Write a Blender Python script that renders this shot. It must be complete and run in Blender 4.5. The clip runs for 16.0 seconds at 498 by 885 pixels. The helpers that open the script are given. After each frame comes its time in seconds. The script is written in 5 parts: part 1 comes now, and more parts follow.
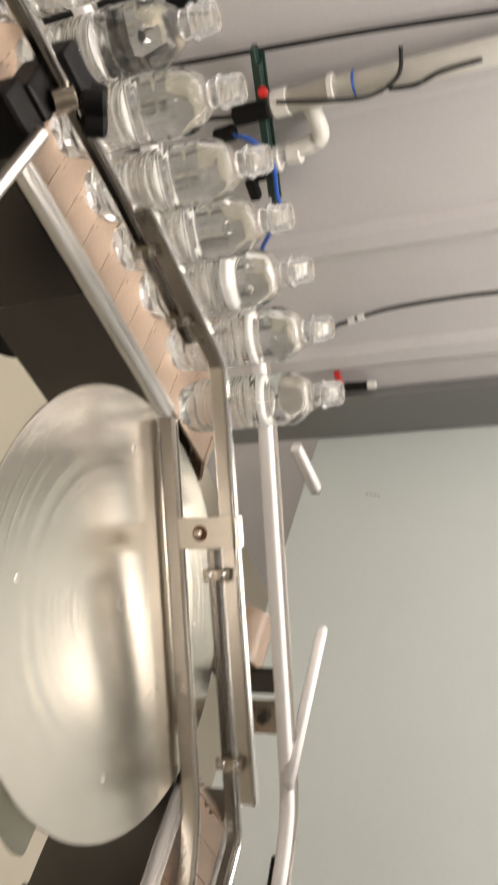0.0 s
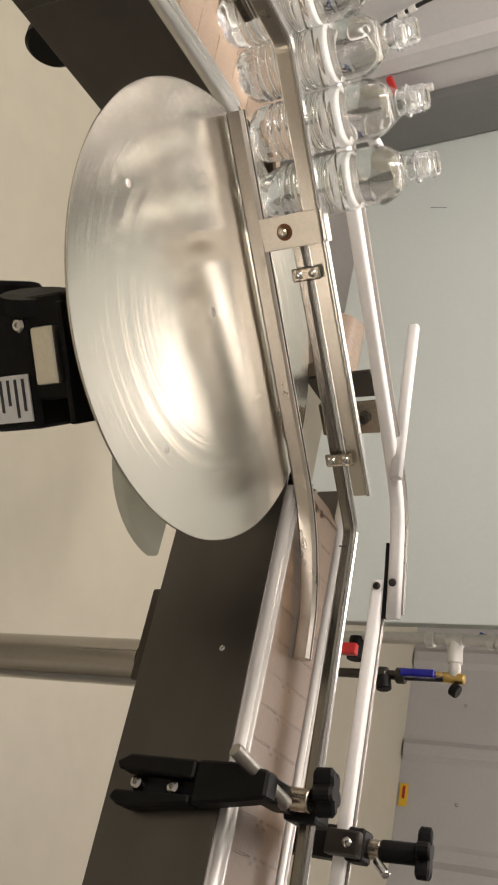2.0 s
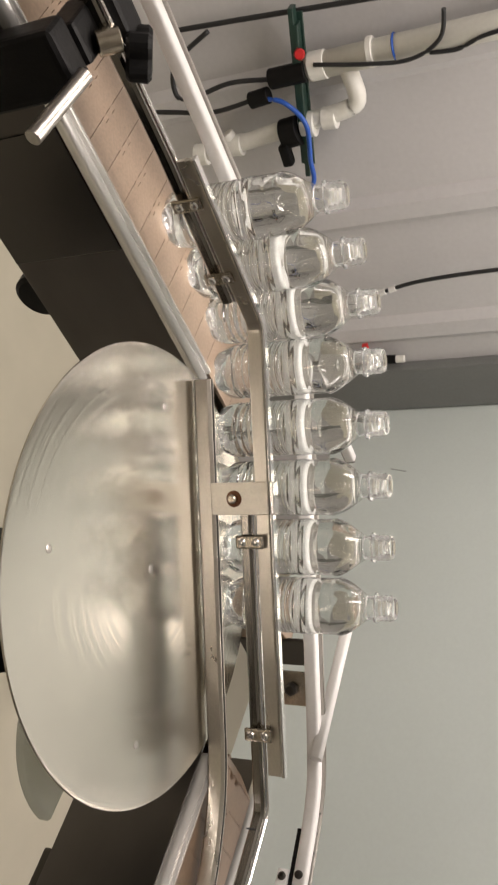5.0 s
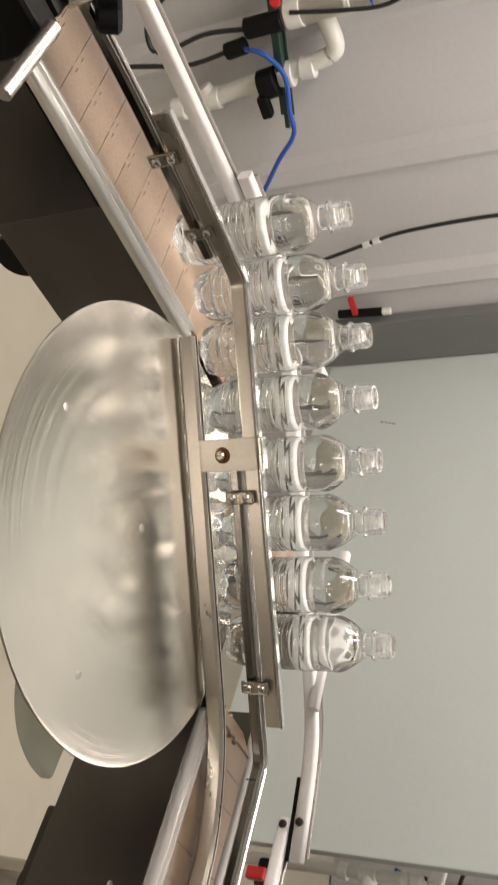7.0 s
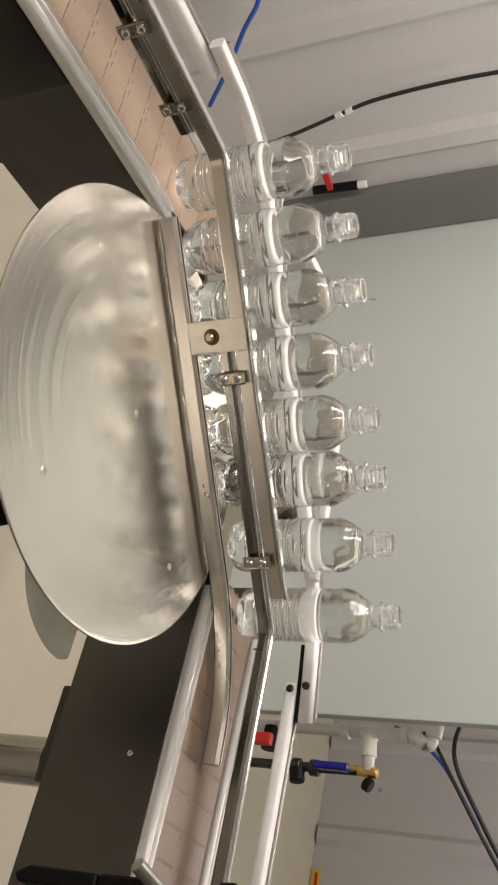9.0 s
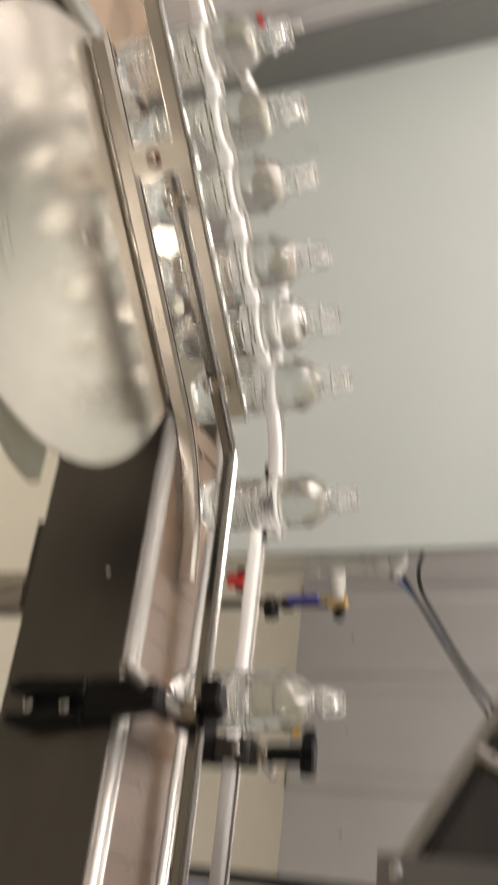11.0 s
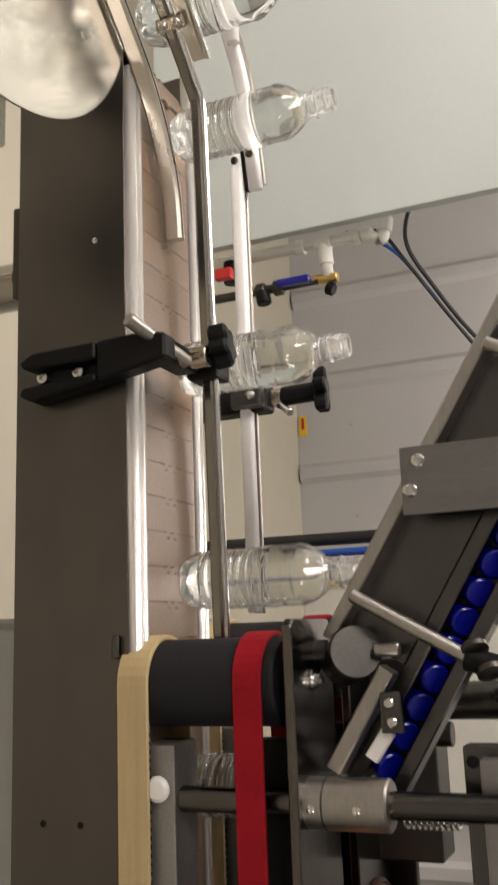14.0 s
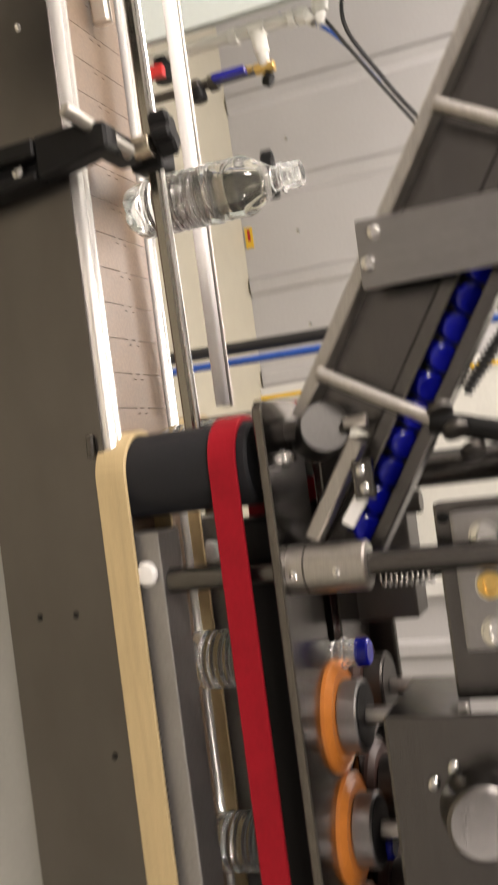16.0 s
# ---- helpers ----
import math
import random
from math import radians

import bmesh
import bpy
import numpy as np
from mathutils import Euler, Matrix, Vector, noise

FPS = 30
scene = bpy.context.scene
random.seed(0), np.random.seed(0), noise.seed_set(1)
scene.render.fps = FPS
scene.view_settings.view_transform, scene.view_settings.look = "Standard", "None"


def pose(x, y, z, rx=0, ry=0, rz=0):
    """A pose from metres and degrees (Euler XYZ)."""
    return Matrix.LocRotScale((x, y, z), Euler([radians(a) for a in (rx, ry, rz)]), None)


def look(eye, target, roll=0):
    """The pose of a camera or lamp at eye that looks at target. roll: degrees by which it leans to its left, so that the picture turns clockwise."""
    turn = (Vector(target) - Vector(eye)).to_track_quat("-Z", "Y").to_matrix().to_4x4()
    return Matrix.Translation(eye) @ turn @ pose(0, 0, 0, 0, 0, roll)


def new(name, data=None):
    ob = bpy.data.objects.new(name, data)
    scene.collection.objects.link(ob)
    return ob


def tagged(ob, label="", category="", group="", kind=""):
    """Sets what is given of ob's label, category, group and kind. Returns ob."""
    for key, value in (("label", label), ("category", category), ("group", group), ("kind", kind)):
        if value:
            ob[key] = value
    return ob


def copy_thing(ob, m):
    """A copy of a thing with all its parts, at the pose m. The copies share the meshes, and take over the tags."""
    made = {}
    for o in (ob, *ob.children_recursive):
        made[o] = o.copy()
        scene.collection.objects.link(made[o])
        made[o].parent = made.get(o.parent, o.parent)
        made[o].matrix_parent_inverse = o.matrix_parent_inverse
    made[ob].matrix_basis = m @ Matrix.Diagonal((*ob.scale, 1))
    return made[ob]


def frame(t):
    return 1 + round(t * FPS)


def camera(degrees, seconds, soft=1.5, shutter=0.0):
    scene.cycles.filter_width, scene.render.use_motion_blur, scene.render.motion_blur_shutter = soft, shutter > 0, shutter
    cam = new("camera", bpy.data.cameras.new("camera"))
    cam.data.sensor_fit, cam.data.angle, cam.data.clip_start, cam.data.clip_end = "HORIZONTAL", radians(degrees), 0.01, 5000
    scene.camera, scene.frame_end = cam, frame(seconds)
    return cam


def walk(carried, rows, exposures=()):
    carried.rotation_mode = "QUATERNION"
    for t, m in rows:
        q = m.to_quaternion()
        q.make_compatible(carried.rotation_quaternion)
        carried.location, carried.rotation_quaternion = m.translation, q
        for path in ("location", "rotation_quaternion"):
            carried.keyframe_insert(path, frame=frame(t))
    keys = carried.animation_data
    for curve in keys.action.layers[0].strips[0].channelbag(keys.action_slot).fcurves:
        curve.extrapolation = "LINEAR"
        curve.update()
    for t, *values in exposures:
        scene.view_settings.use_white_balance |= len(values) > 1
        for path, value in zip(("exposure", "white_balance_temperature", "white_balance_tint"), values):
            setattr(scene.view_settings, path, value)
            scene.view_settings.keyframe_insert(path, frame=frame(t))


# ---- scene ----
cam = camera(29.5, 16.0, soft=2.0, shutter=0.9)

PATH = [
    (0, (0.3256, -0.9551, 1.4592), (-0.4305, 0.7078, 0.6449), 85.64),
    (0.5, (0.3488, -0.9621, 1.4373), (-0.2272, 0.7577, 0.5944), 85.46),
    (1, (0.3752, -0.9356, 1.4264), (0.0567, 0.8049, 0.4942), 86.71),
    (1.5, (0.3721, -0.9339, 1.4100), (0.0817, 0.8015, 0.4591), 85.87),
    (2, (0.3834, -0.9305, 1.4019), (0.1198, 0.8103, 0.4533), 85.97),
    (2.5, (0.3893, -0.9369, 1.4073), (0.0935, 0.7993, 0.4596), 86.17),
    (3, (0.3664, -0.9487, 1.3976), (-0.0894, 0.7579, 0.4594), 85.18),
    (3.5, (0.3251, -0.9520, 1.4070), (-0.3855, 0.7015, 0.5347), 87.39),
    (4, (0.3327, -0.9478, 1.4141), (-0.4762, 0.6609, 0.5438), 87.44),
    (4.5, (0.3295, -0.9383, 1.4225), (-0.4189, 0.7058, 0.5641), 87.91),
    (7, (0.3314, -0.9290, 1.4271), (-0.2949, 0.7770, 0.5921), 86.88),
    (7.5, (0.3358, -0.9359, 1.4230), (-0.2146, 0.7979, 0.5919), 87.03),
    (8, (0.3391, -0.9360, 1.4188), (-0.1174, 0.8248, 0.5876), 86.89),
    (10.5, (0.3522, -0.9384, 1.4140), (0.0215, 0.8775, 0.6439), 86.20),
    (11, (0.4201, -0.9469, 1.4213), (0.2586, 0.9034, 0.6793), 85.44),
    (11.5, (0.4731, -0.9517, 1.4132), (0.7008, 0.8892, 0.6653), 84.73),
    (12, (0.4981, -0.9538, 1.3989), (0.7642, 0.8611, 0.6016), 82.88),
    (12.5, (0.5005, -0.9527, 1.3946), (0.7510, 0.8649, 0.5987), 82.67),
    (13, (0.5027, -0.9488, 1.3953), (0.7798, 0.8697, 0.6103), 82.98),
    (13.5, (0.5165, -0.9532, 1.3971), (0.8334, 0.8614, 0.6183), 83.12),
    (14, (0.5211, -0.9539, 1.3984), (0.9061, 0.8534, 0.6332), 82.92),
    (14.5, (0.5245, -0.9589, 1.3980), (0.9773, 0.8402, 0.6509), 82.93),
    (15, (0.5256, -0.9579, 1.3855), (1.1111, 0.7943, 0.6194), 83.04),
    (15.5, (0.5233, -0.9551, 1.3912), (1.1745, 0.7886, 0.6595), 83.55),
    (16, (0.5524, -0.9740, 1.3861), (1.3029, 0.7350, 0.6677), 82.20),
]
walk(cam, [(t, look(eye, target, roll)) for t, eye, target, roll in PATH], [(0,.1),(0.5,.1),(1.5,-.05),(2,.05),(3,-.22),(3.5,-.36),(4,-.34),(4.5,-.25),(7,-.05),(8,-.12),(10.5,-.15),(11,.1),(11.5,.45),(12,.75),(12.5,.58),(13.5,.2),(14,.25),(14.5,.5),(15,.75),(15.5,.92),(16,1.0)])

# ---- light ----
world = bpy.data.worlds.new("world")
scene.world = world
world.use_nodes = True
world.node_tree.nodes["Background"].inputs[0].default_value = (0.9, 0.93, 1.0, 1)
world.node_tree.nodes["Background"].inputs[1].default_value = 0.02

# frames of reference: room and outfeed conveyor, infeed conveyor, world
RM = pose(0, 0, 0, 0, 0, -24.69)
LM = pose(0, 0, 0, 0, 0, -19.03)
WM = Matrix.Identity(4)


# ---- materials ----
def mat(name, base, rough=0.5, metal=0.0, var=0.12, scale=20.0, bump=0.05, fine=180.0, stretch=(1, 1, 1), coat=0.0,
        second=None, island=0.0):
    m = bpy.data.materials.new(name)
    m.use_nodes = True
    nt = m.node_tree
    n, l = nt.nodes, nt.links
    b = n["Principled BSDF"]
    b.inputs["Metallic"].default_value = metal
    b.inputs["Coat Weight"].default_value = coat
    tc, mp = n.new("ShaderNodeTexCoord"), n.new("ShaderNodeMapping")
    mp.inputs["Scale"].default_value = stretch
    l.new(tc.outputs["Object"], mp.inputs[0])
    big, small = n.new("ShaderNodeTexNoise"), n.new("ShaderNodeTexNoise")
    big.inputs["Scale"].default_value, small.inputs["Scale"].default_value = scale, fine
    big.inputs["Detail"].default_value = 6
    small.inputs["Detail"].default_value = 4
    l.new(mp.outputs[0], big.inputs[0]), l.new(mp.outputs[0], small.inputs[0])
    add = n.new("ShaderNodeMath")
    add.operation = "ADD"
    l.new(big.outputs[0], add.inputs[0]), l.new(small.outputs[0], add.inputs[1])
    ramp = n.new("ShaderNodeMapRange")
    ramp.inputs["From Min"].default_value, ramp.inputs["From Max"].default_value = 0.6, 1.4
    l.new(add.outputs[0], ramp.inputs["Value"])
    mix = n.new("ShaderNodeMix")
    mix.data_type = "RGBA"
    hi = second or tuple(min(1, c * (1 + var)) for c in base)
    lo = tuple(c * (1 - var) for c in base)
    mix.inputs["A"].default_value, mix.inputs["B"].default_value = (*lo, 1), (*hi, 1)
    l.new(ramp.outputs[0], mix.inputs["Factor"])
    out = mix.outputs["Result"]
    if island:
        info, hsv = n.new("ShaderNodeObjectInfo"), n.new("ShaderNodeHueSaturation")
        mr = n.new("ShaderNodeMapRange")
        mr.inputs["To Min"].default_value, mr.inputs["To Max"].default_value = 1 - island, 1 + island
        l.new(info.outputs["Random"], mr.inputs["Value"])
        l.new(mr.outputs[0], hsv.inputs["Value"])
        l.new(out, hsv.inputs["Color"])
        out = hsv.outputs[0]
    l.new(out, b.inputs["Base Color"])
    rr = n.new("ShaderNodeMapRange")
    rr.inputs["To Min"].default_value, rr.inputs["To Max"].default_value = max(0.02, rough * 0.8), min(1, rough * 1.25)
    l.new(big.outputs[0], rr.inputs["Value"])
    l.new(rr.outputs[0], b.inputs["Roughness"])
    if bump:
        bp = n.new("ShaderNodeBump")
        bp.inputs["Strength"].default_value, bp.inputs["Distance"].default_value = bump, 0.002
        l.new(small.outputs[0], bp.inputs["Height"])
        l.new(bp.outputs[0], b.inputs["Normal"])
    return m


def glow(name, colour, strength):
    m = bpy.data.materials.new(name)
    m.use_nodes = True
    b = m.node_tree.nodes["Principled BSDF"]
    b.inputs["Base Color"].default_value = (*colour, 1)
    b.inputs["Emission Color"].default_value = (*colour, 1)
    b.inputs["Emission Strength"].default_value = strength
    return m


def clear_plastic():
    m = bpy.data.materials.new("clear_pet")
    m.use_nodes = True
    n, l = m.node_tree.nodes, m.node_tree.links
    n.remove(n["Principled BSDF"])
    fr, gl, tr, mx = (n.new("ShaderNode" + k) for k in ("LayerWeight", "BsdfGlossy", "BsdfTransparent", "MixShader"))
    pw, sc = n.new("ShaderNodeMath"), n.new("ShaderNodeMath")
    pw.operation, sc.operation = "POWER", "MULTIPLY_ADD"
    pw.inputs[1].default_value = 4.0
    sc.inputs[1].default_value, sc.inputs[2].default_value = 0.8, 0.1
    l.new(fr.outputs["Facing"], pw.inputs[0]), l.new(pw.outputs[0], sc.inputs[0])
    gl.inputs["Roughness"].default_value = 0.03
    tr.inputs[0].default_value = (0.97, 0.98, 0.975, 1)
    l.new(sc.outputs[0], mx.inputs[0])
    l.new(tr.outputs[0], mx.inputs[1]), l.new(gl.outputs[0], mx.inputs[2])
    l.new(mx.outputs[0], n["Material Output"].inputs[0])
    return m


def water_mat():
    m = bpy.data.materials.new("water")
    m.use_nodes = True
    b = m.node_tree.nodes["Principled BSDF"]
    b.inputs["Base Color"].default_value = (0.985, 0.995, 0.99, 1)
    b.inputs["Roughness"].default_value = 0.0
    b.inputs["IOR"].default_value = 1.36
    b.inputs["Transmission Weight"].default_value = 1.0
    n, l = m.node_tree.nodes, m.node_tree.links
    tr, mx = n.new("ShaderNodeBsdfTransparent"), n.new("ShaderNodeMixShader")
    mx.inputs[0].default_value = 0.06
    l.new(b.outputs[0], mx.inputs[1]), l.new(tr.outputs[0], mx.inputs[2])
    l.new(mx.outputs[0], n["Material Output"].inputs[0])
    return m


def spun_steel():
    m = mat("spun_steel", (0.58, 0.545, 0.485), 0.2, 1.0, 0.05, 4, 0.0, 30)
    n, l = m.node_tree.nodes, m.node_tree.links
    b = n["Principled BSDF"]
    tc, sx = n.new("ShaderNodeTexCoord"), n.new("ShaderNodeSeparateXYZ")
    l.new(tc.outputs["Object"], sx.inputs[0])
    px, py, sm, sq = (n.new("ShaderNodeMath") for _ in range(4))
    px.operation = py.operation = "POWER"
    px.inputs[1].default_value = py.inputs[1].default_value = 2
    sm.operation, sq.operation = "ADD", "SQRT"
    l.new(sx.outputs[0], px.inputs[0]), l.new(sx.outputs[1], py.inputs[0])
    l.new(px.outputs[0], sm.inputs[0]), l.new(py.outputs[0], sm.inputs[1]), l.new(sm.outputs[0], sq.inputs[0])
    heights = []
    for scale, detail, gain in ((90, 8, 0.5), (22, 1, 0.6)):
        ring, mul = n.new("ShaderNodeTexNoise"), n.new("ShaderNodeMath")
        ring.noise_dimensions = "1D"
        ring.inputs["Scale"].default_value, ring.inputs["Detail"].default_value = scale, detail
        l.new(sq.outputs[0], ring.inputs["W"])
        mul.operation = "MULTIPLY"
        mul.inputs[1].default_value = gain
        l.new(ring.outputs[0], mul.inputs[0])
        heights.append(mul)
    wob, hs, hw = n.new("ShaderNodeTexNoise"), n.new("ShaderNodeMath"), n.new("ShaderNodeMath")
    wob.inputs["Scale"].default_value, wob.inputs["Detail"].default_value = 6, 0
    l.new(tc.outputs["Object"], wob.inputs[0])
    hs.operation, hw.operation = "ADD", "MULTIPLY_ADD"
    hw.inputs[1].default_value = 0.55
    l.new(heights[0].outputs[0], hs.inputs[0]), l.new(heights[1].outputs[0], hs.inputs[1])
    l.new(wob.outputs[0], hw.inputs[0]), l.new(hs.outputs[0], hw.inputs[2])
    # the plate does not run quite true
    wx, wy = n.new("ShaderNodeMath"), n.new("ShaderNodeMath")
    for node, axis, gain in ((wx, 0, -82.0), (wy, 1, -56.0)):
        node.operation = "MULTIPLY_ADD"
        node.inputs[1].default_value = gain
        l.new(sx.outputs[axis], node.inputs[0])
    l.new(hw.outputs[0], wx.inputs[2]), l.new(wx.outputs[0], wy.inputs[2])
    bp = n.new("ShaderNodeBump")
    bp.inputs["Strength"].default_value, bp.inputs["Distance"].default_value = 0.22, 0.002
    l.new(wy.outputs[0], bp.inputs["Height"]), l.new(bp.outputs[0], b.inputs["Normal"])
    b.inputs["Anisotropic"].default_value = 0.6
    tg = n.new("ShaderNodeTangent")
    tg.direction_type, tg.axis = "RADIAL", "Z"
    l.new(tg.outputs[0], b.inputs["Tangent"])
    return m


STEEL = mat("brushed_stainless", (0.42, 0.40, 0.37), 0.32, 1.0, 0.14, 12, 0.12, 90, (1, 14, 14))
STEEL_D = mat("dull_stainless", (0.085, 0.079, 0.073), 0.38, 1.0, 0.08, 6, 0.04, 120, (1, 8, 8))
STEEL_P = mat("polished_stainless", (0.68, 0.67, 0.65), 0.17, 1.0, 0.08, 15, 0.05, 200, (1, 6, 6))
STEEL_Y = mat("weathered_stainless", (0.50, 0.45, 0.37), 0.24, 1.0, 0.2, 25, 0.1, 150, (1, 5, 5))
DISC = spun_steel()
TUBE = mat("polished_tube", (0.36, 0.34, 0.315), 0.13, 1.0, 0.1, 10, 0.03, 120, (4, 4, 1))
TRIM = mat("bright_trim", (0.86, 0.84, 0.81), 0.24, 0.7, 0.02, 3, 0.0, 5)
BRIGHT = mat("bead_blasted_stainless", (0.78, 0.74, 0.65), 0.33, 1.0, 0.08, 30, 0.1, 300)
RAIL = mat("guide_rail_steel", (0.66, 0.62, 0.55), 0.28, 1.0, 0.08, 6, 0.0, 150, (1, 3, 3))
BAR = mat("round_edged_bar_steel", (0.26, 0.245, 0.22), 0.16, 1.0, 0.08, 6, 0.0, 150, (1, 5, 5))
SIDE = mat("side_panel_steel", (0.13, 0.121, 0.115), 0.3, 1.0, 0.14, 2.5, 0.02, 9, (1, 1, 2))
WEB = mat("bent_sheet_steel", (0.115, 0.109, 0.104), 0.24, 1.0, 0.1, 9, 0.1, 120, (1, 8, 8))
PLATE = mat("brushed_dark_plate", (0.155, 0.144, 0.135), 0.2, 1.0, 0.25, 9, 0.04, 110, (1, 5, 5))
# tyre colour that holds the shade on the rear wheels
REAR_SHADE_TYRE = mat("shaded_rear_rubber", (0.05, 0.022, 0.016), 0.5, 0, 0.3, 40, 0.08, 200)
ALU = mat("machined_aluminium", (0.3, 0.29, 0.288), 0.4, 1.0, 0.1, 20, 0.1, 200)
CHAIN = mat("tan_acetal", (0.26, 0.19, 0.135), 0.36, 0, 0.2, 30, 0.05, 260, island=0.07)
WHITE = mat("white_polyethylene", (0.80, 0.79, 0.77), 0.35, 0, 0.05, 25, 0.05, 160)
PVC = mat("white_pvc", (0.74, 0.73, 0.68), 0.35, 0, 0.06, 18, 0.03, 100)
BLACK = mat("black_nylon", (0.005, 0.0048, 0.0048), 0.5, 0, 0.3, 40, 0.15, 300)
BLACK.node_tree.nodes["Principled BSDF"].inputs["Specular IOR Level"].default_value = 0.18
RUBBER = mat("black_rubber", (0.0115, 0.012, 0.0145), 0.6, 0, 0.2, 60, 0.1, 400)
RUBBER.node_tree.nodes["Principled BSDF"].inputs["Specular IOR Level"].default_value = 0.28
CABLE = mat("black_cable", (0.015, 0.015, 0.016), 0.45, 0, 0.1, 60, 0.0)
BLUE = mat("blue_hose", (0.02, 0.09, 0.42), 0.35, 0, 0.1, 60, 0.0)
BLUECAP = mat("blue_cap", (0.002, 0.004, 0.24), 0.22, 0, 0.1, 60, 0.0)
RED = mat("red_plastic", (0.5, 0.02, 0.02), 0.35, 0, 0.1, 60, 0.0)
REDBELT = mat("red_belt", (0.27, 0.006, 0.014), 0.6, 0, 0.15, 30, 0.08, 300)
REDBELT.node_tree.nodes["Principled BSDF"].inputs["Specular IOR Level"].default_value = 0.15
BEIGE = mat("beige_belt", (0.47, 0.36, 0.19), 0.55, 0, 0.16, 14, 0.08, 300, (1, 1, 12))
ORANGE = mat("orange_urethane", (0.55, 0.185, 0.03), 0.4, 0, 0.12, 40, 0.05, 200)
RAWALU = mat("raw_aluminium", (0.34, 0.33, 0.32), 0.5, 0.9, 0.15, 25, 0.1, 250)
CROSS = mat("brushed_cross_plate", (0.24, 0.232, 0.228), 0.34, 1.0, 0.12, 12, 0.1, 90, (8, 8, 1))
# darker copy of the tan acetal: the outfeed's shade put into the colour
CHAIN_SHADED = mat("shaded_brown_acetal", (0.16, 0.11, 0.072), 0.4, 0, 0.25, 22, 0.05, 260, island=0.05)
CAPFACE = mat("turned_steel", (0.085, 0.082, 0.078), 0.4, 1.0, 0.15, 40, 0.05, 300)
BRASS = mat("brass", (0.75, 0.52, 0.18), 0.3, 1.0, 0.1, 60, 0.05)
RUST = mat("rusty_steel", (0.22, 0.10, 0.05), 0.6, 0.6, 0.4, 90, 0.3, 500)
FLOOR = mat("epoxy_floor", (0.45, 0.42, 0.33), 0.42, 0, 0.05, 3, 0.01, 14)
WALLS = mat("grey_sheet_metal", (0.55, 0.54, 0.545), 0.45, 0, 0.05, 4, 0.03, 80)
PANEL = mat("pale_green_panel", (0.54, 0.59, 0.57), 0.45, 0, 0.03, 2.5, 0.02, 120)
DARK_GREY = mat("dark_grey_fill", (0.16, 0.165, 0.16), 0.5, 0, 0.08, 8, 0.03)
CEIL = mat("white_ceiling", (0.75, 0.75, 0.74), 0.7, 0, 0.04, 5, 0.03)
LABEL = mat("white_label", (0.8, 0.8, 0.79), 0.4, 0, 0.03, 30, 0.0)
INK = mat("dark_ink", (0.04, 0.04, 0.045), 0.6, 0, 0.1, 30, 0.0)
YELLOW = mat("yellow_label", (0.85, 0.55, 0.04), 0.4, 0, 0.05, 30, 0.0)
GREEN = mat("dark_green_plastic", (0.015, 0.04, 0.03), 0.4, 0, 0.1, 40, 0.05)
GREYBOX = mat("grey_enclosure", (0.40, 0.40, 0.38), 0.45, 0, 0.06, 8, 0.05)
GLASSY = mat("grey_acrylic", (0.4, 0.41, 0.39), 0.2, 0, 0.05, 10, 0.0)
gn_, gl_ = GLASSY.node_tree.nodes, GLASSY.node_tree.links
gt_, gm_ = gn_.new("ShaderNodeBsdfTransparent"), gn_.new("ShaderNodeMixShader")
gt_.inputs[0].default_value = (0.82, 0.84, 0.81, 1)
gm_.inputs[0].default_value = 0.6
gl_.new(gn_["Principled BSDF"].outputs[0], gm_.inputs[1]), gl_.new(gt_.outputs[0], gm_.inputs[2])
gl_.new(gm_.outputs[0], gn_["Material Output"].inputs[0])
PET, WATER = clear_plastic(), water_mat()
PETNECK = bpy.data.materials.new("thick_pet")
PETNECK.use_nodes = True
for key_, val_ in (("Base Color", (0.97, 0.98, 0.975, 1)), ("Roughness", 0.02), ("IOR", 1.45), ("Transmission Weight", 0.93)):
    PETNECK.node_tree.nodes["Principled BSDF"].inputs[key_].default_value = val_
LAMP = glow("lamp_glow", (1.0, 0.93, 0.87), 1.5)
# glow of the added strip that feeds the disc's glare
GLARE_GLOW = glow("glare_strip_glow", (1.0, 0.92, 0.81), 2.5)


# ---- mesh tools ----
def box(x0, x1, y0, y1, z0, z1, bevel=0.002, seg=2, m=None):
    bm = bmesh.new()
    bmesh.ops.create_cube(bm, size=1)
    for v in bm.verts:
        v.co = Vector(((x0 + x1) / 2 + v.co.x * (x1 - x0), (y0 + y1) / 2 + v.co.y * (y1 - y0),
                       (z0 + z1) / 2 + v.co.z * (z1 - z0)))
    if bevel:
        bmesh.ops.bevel(bm, geom=list(bm.edges), offset=bevel, segments=seg, affect="EDGES", profile=0.6)
    if m:
        bm.transform(m)
    return bm


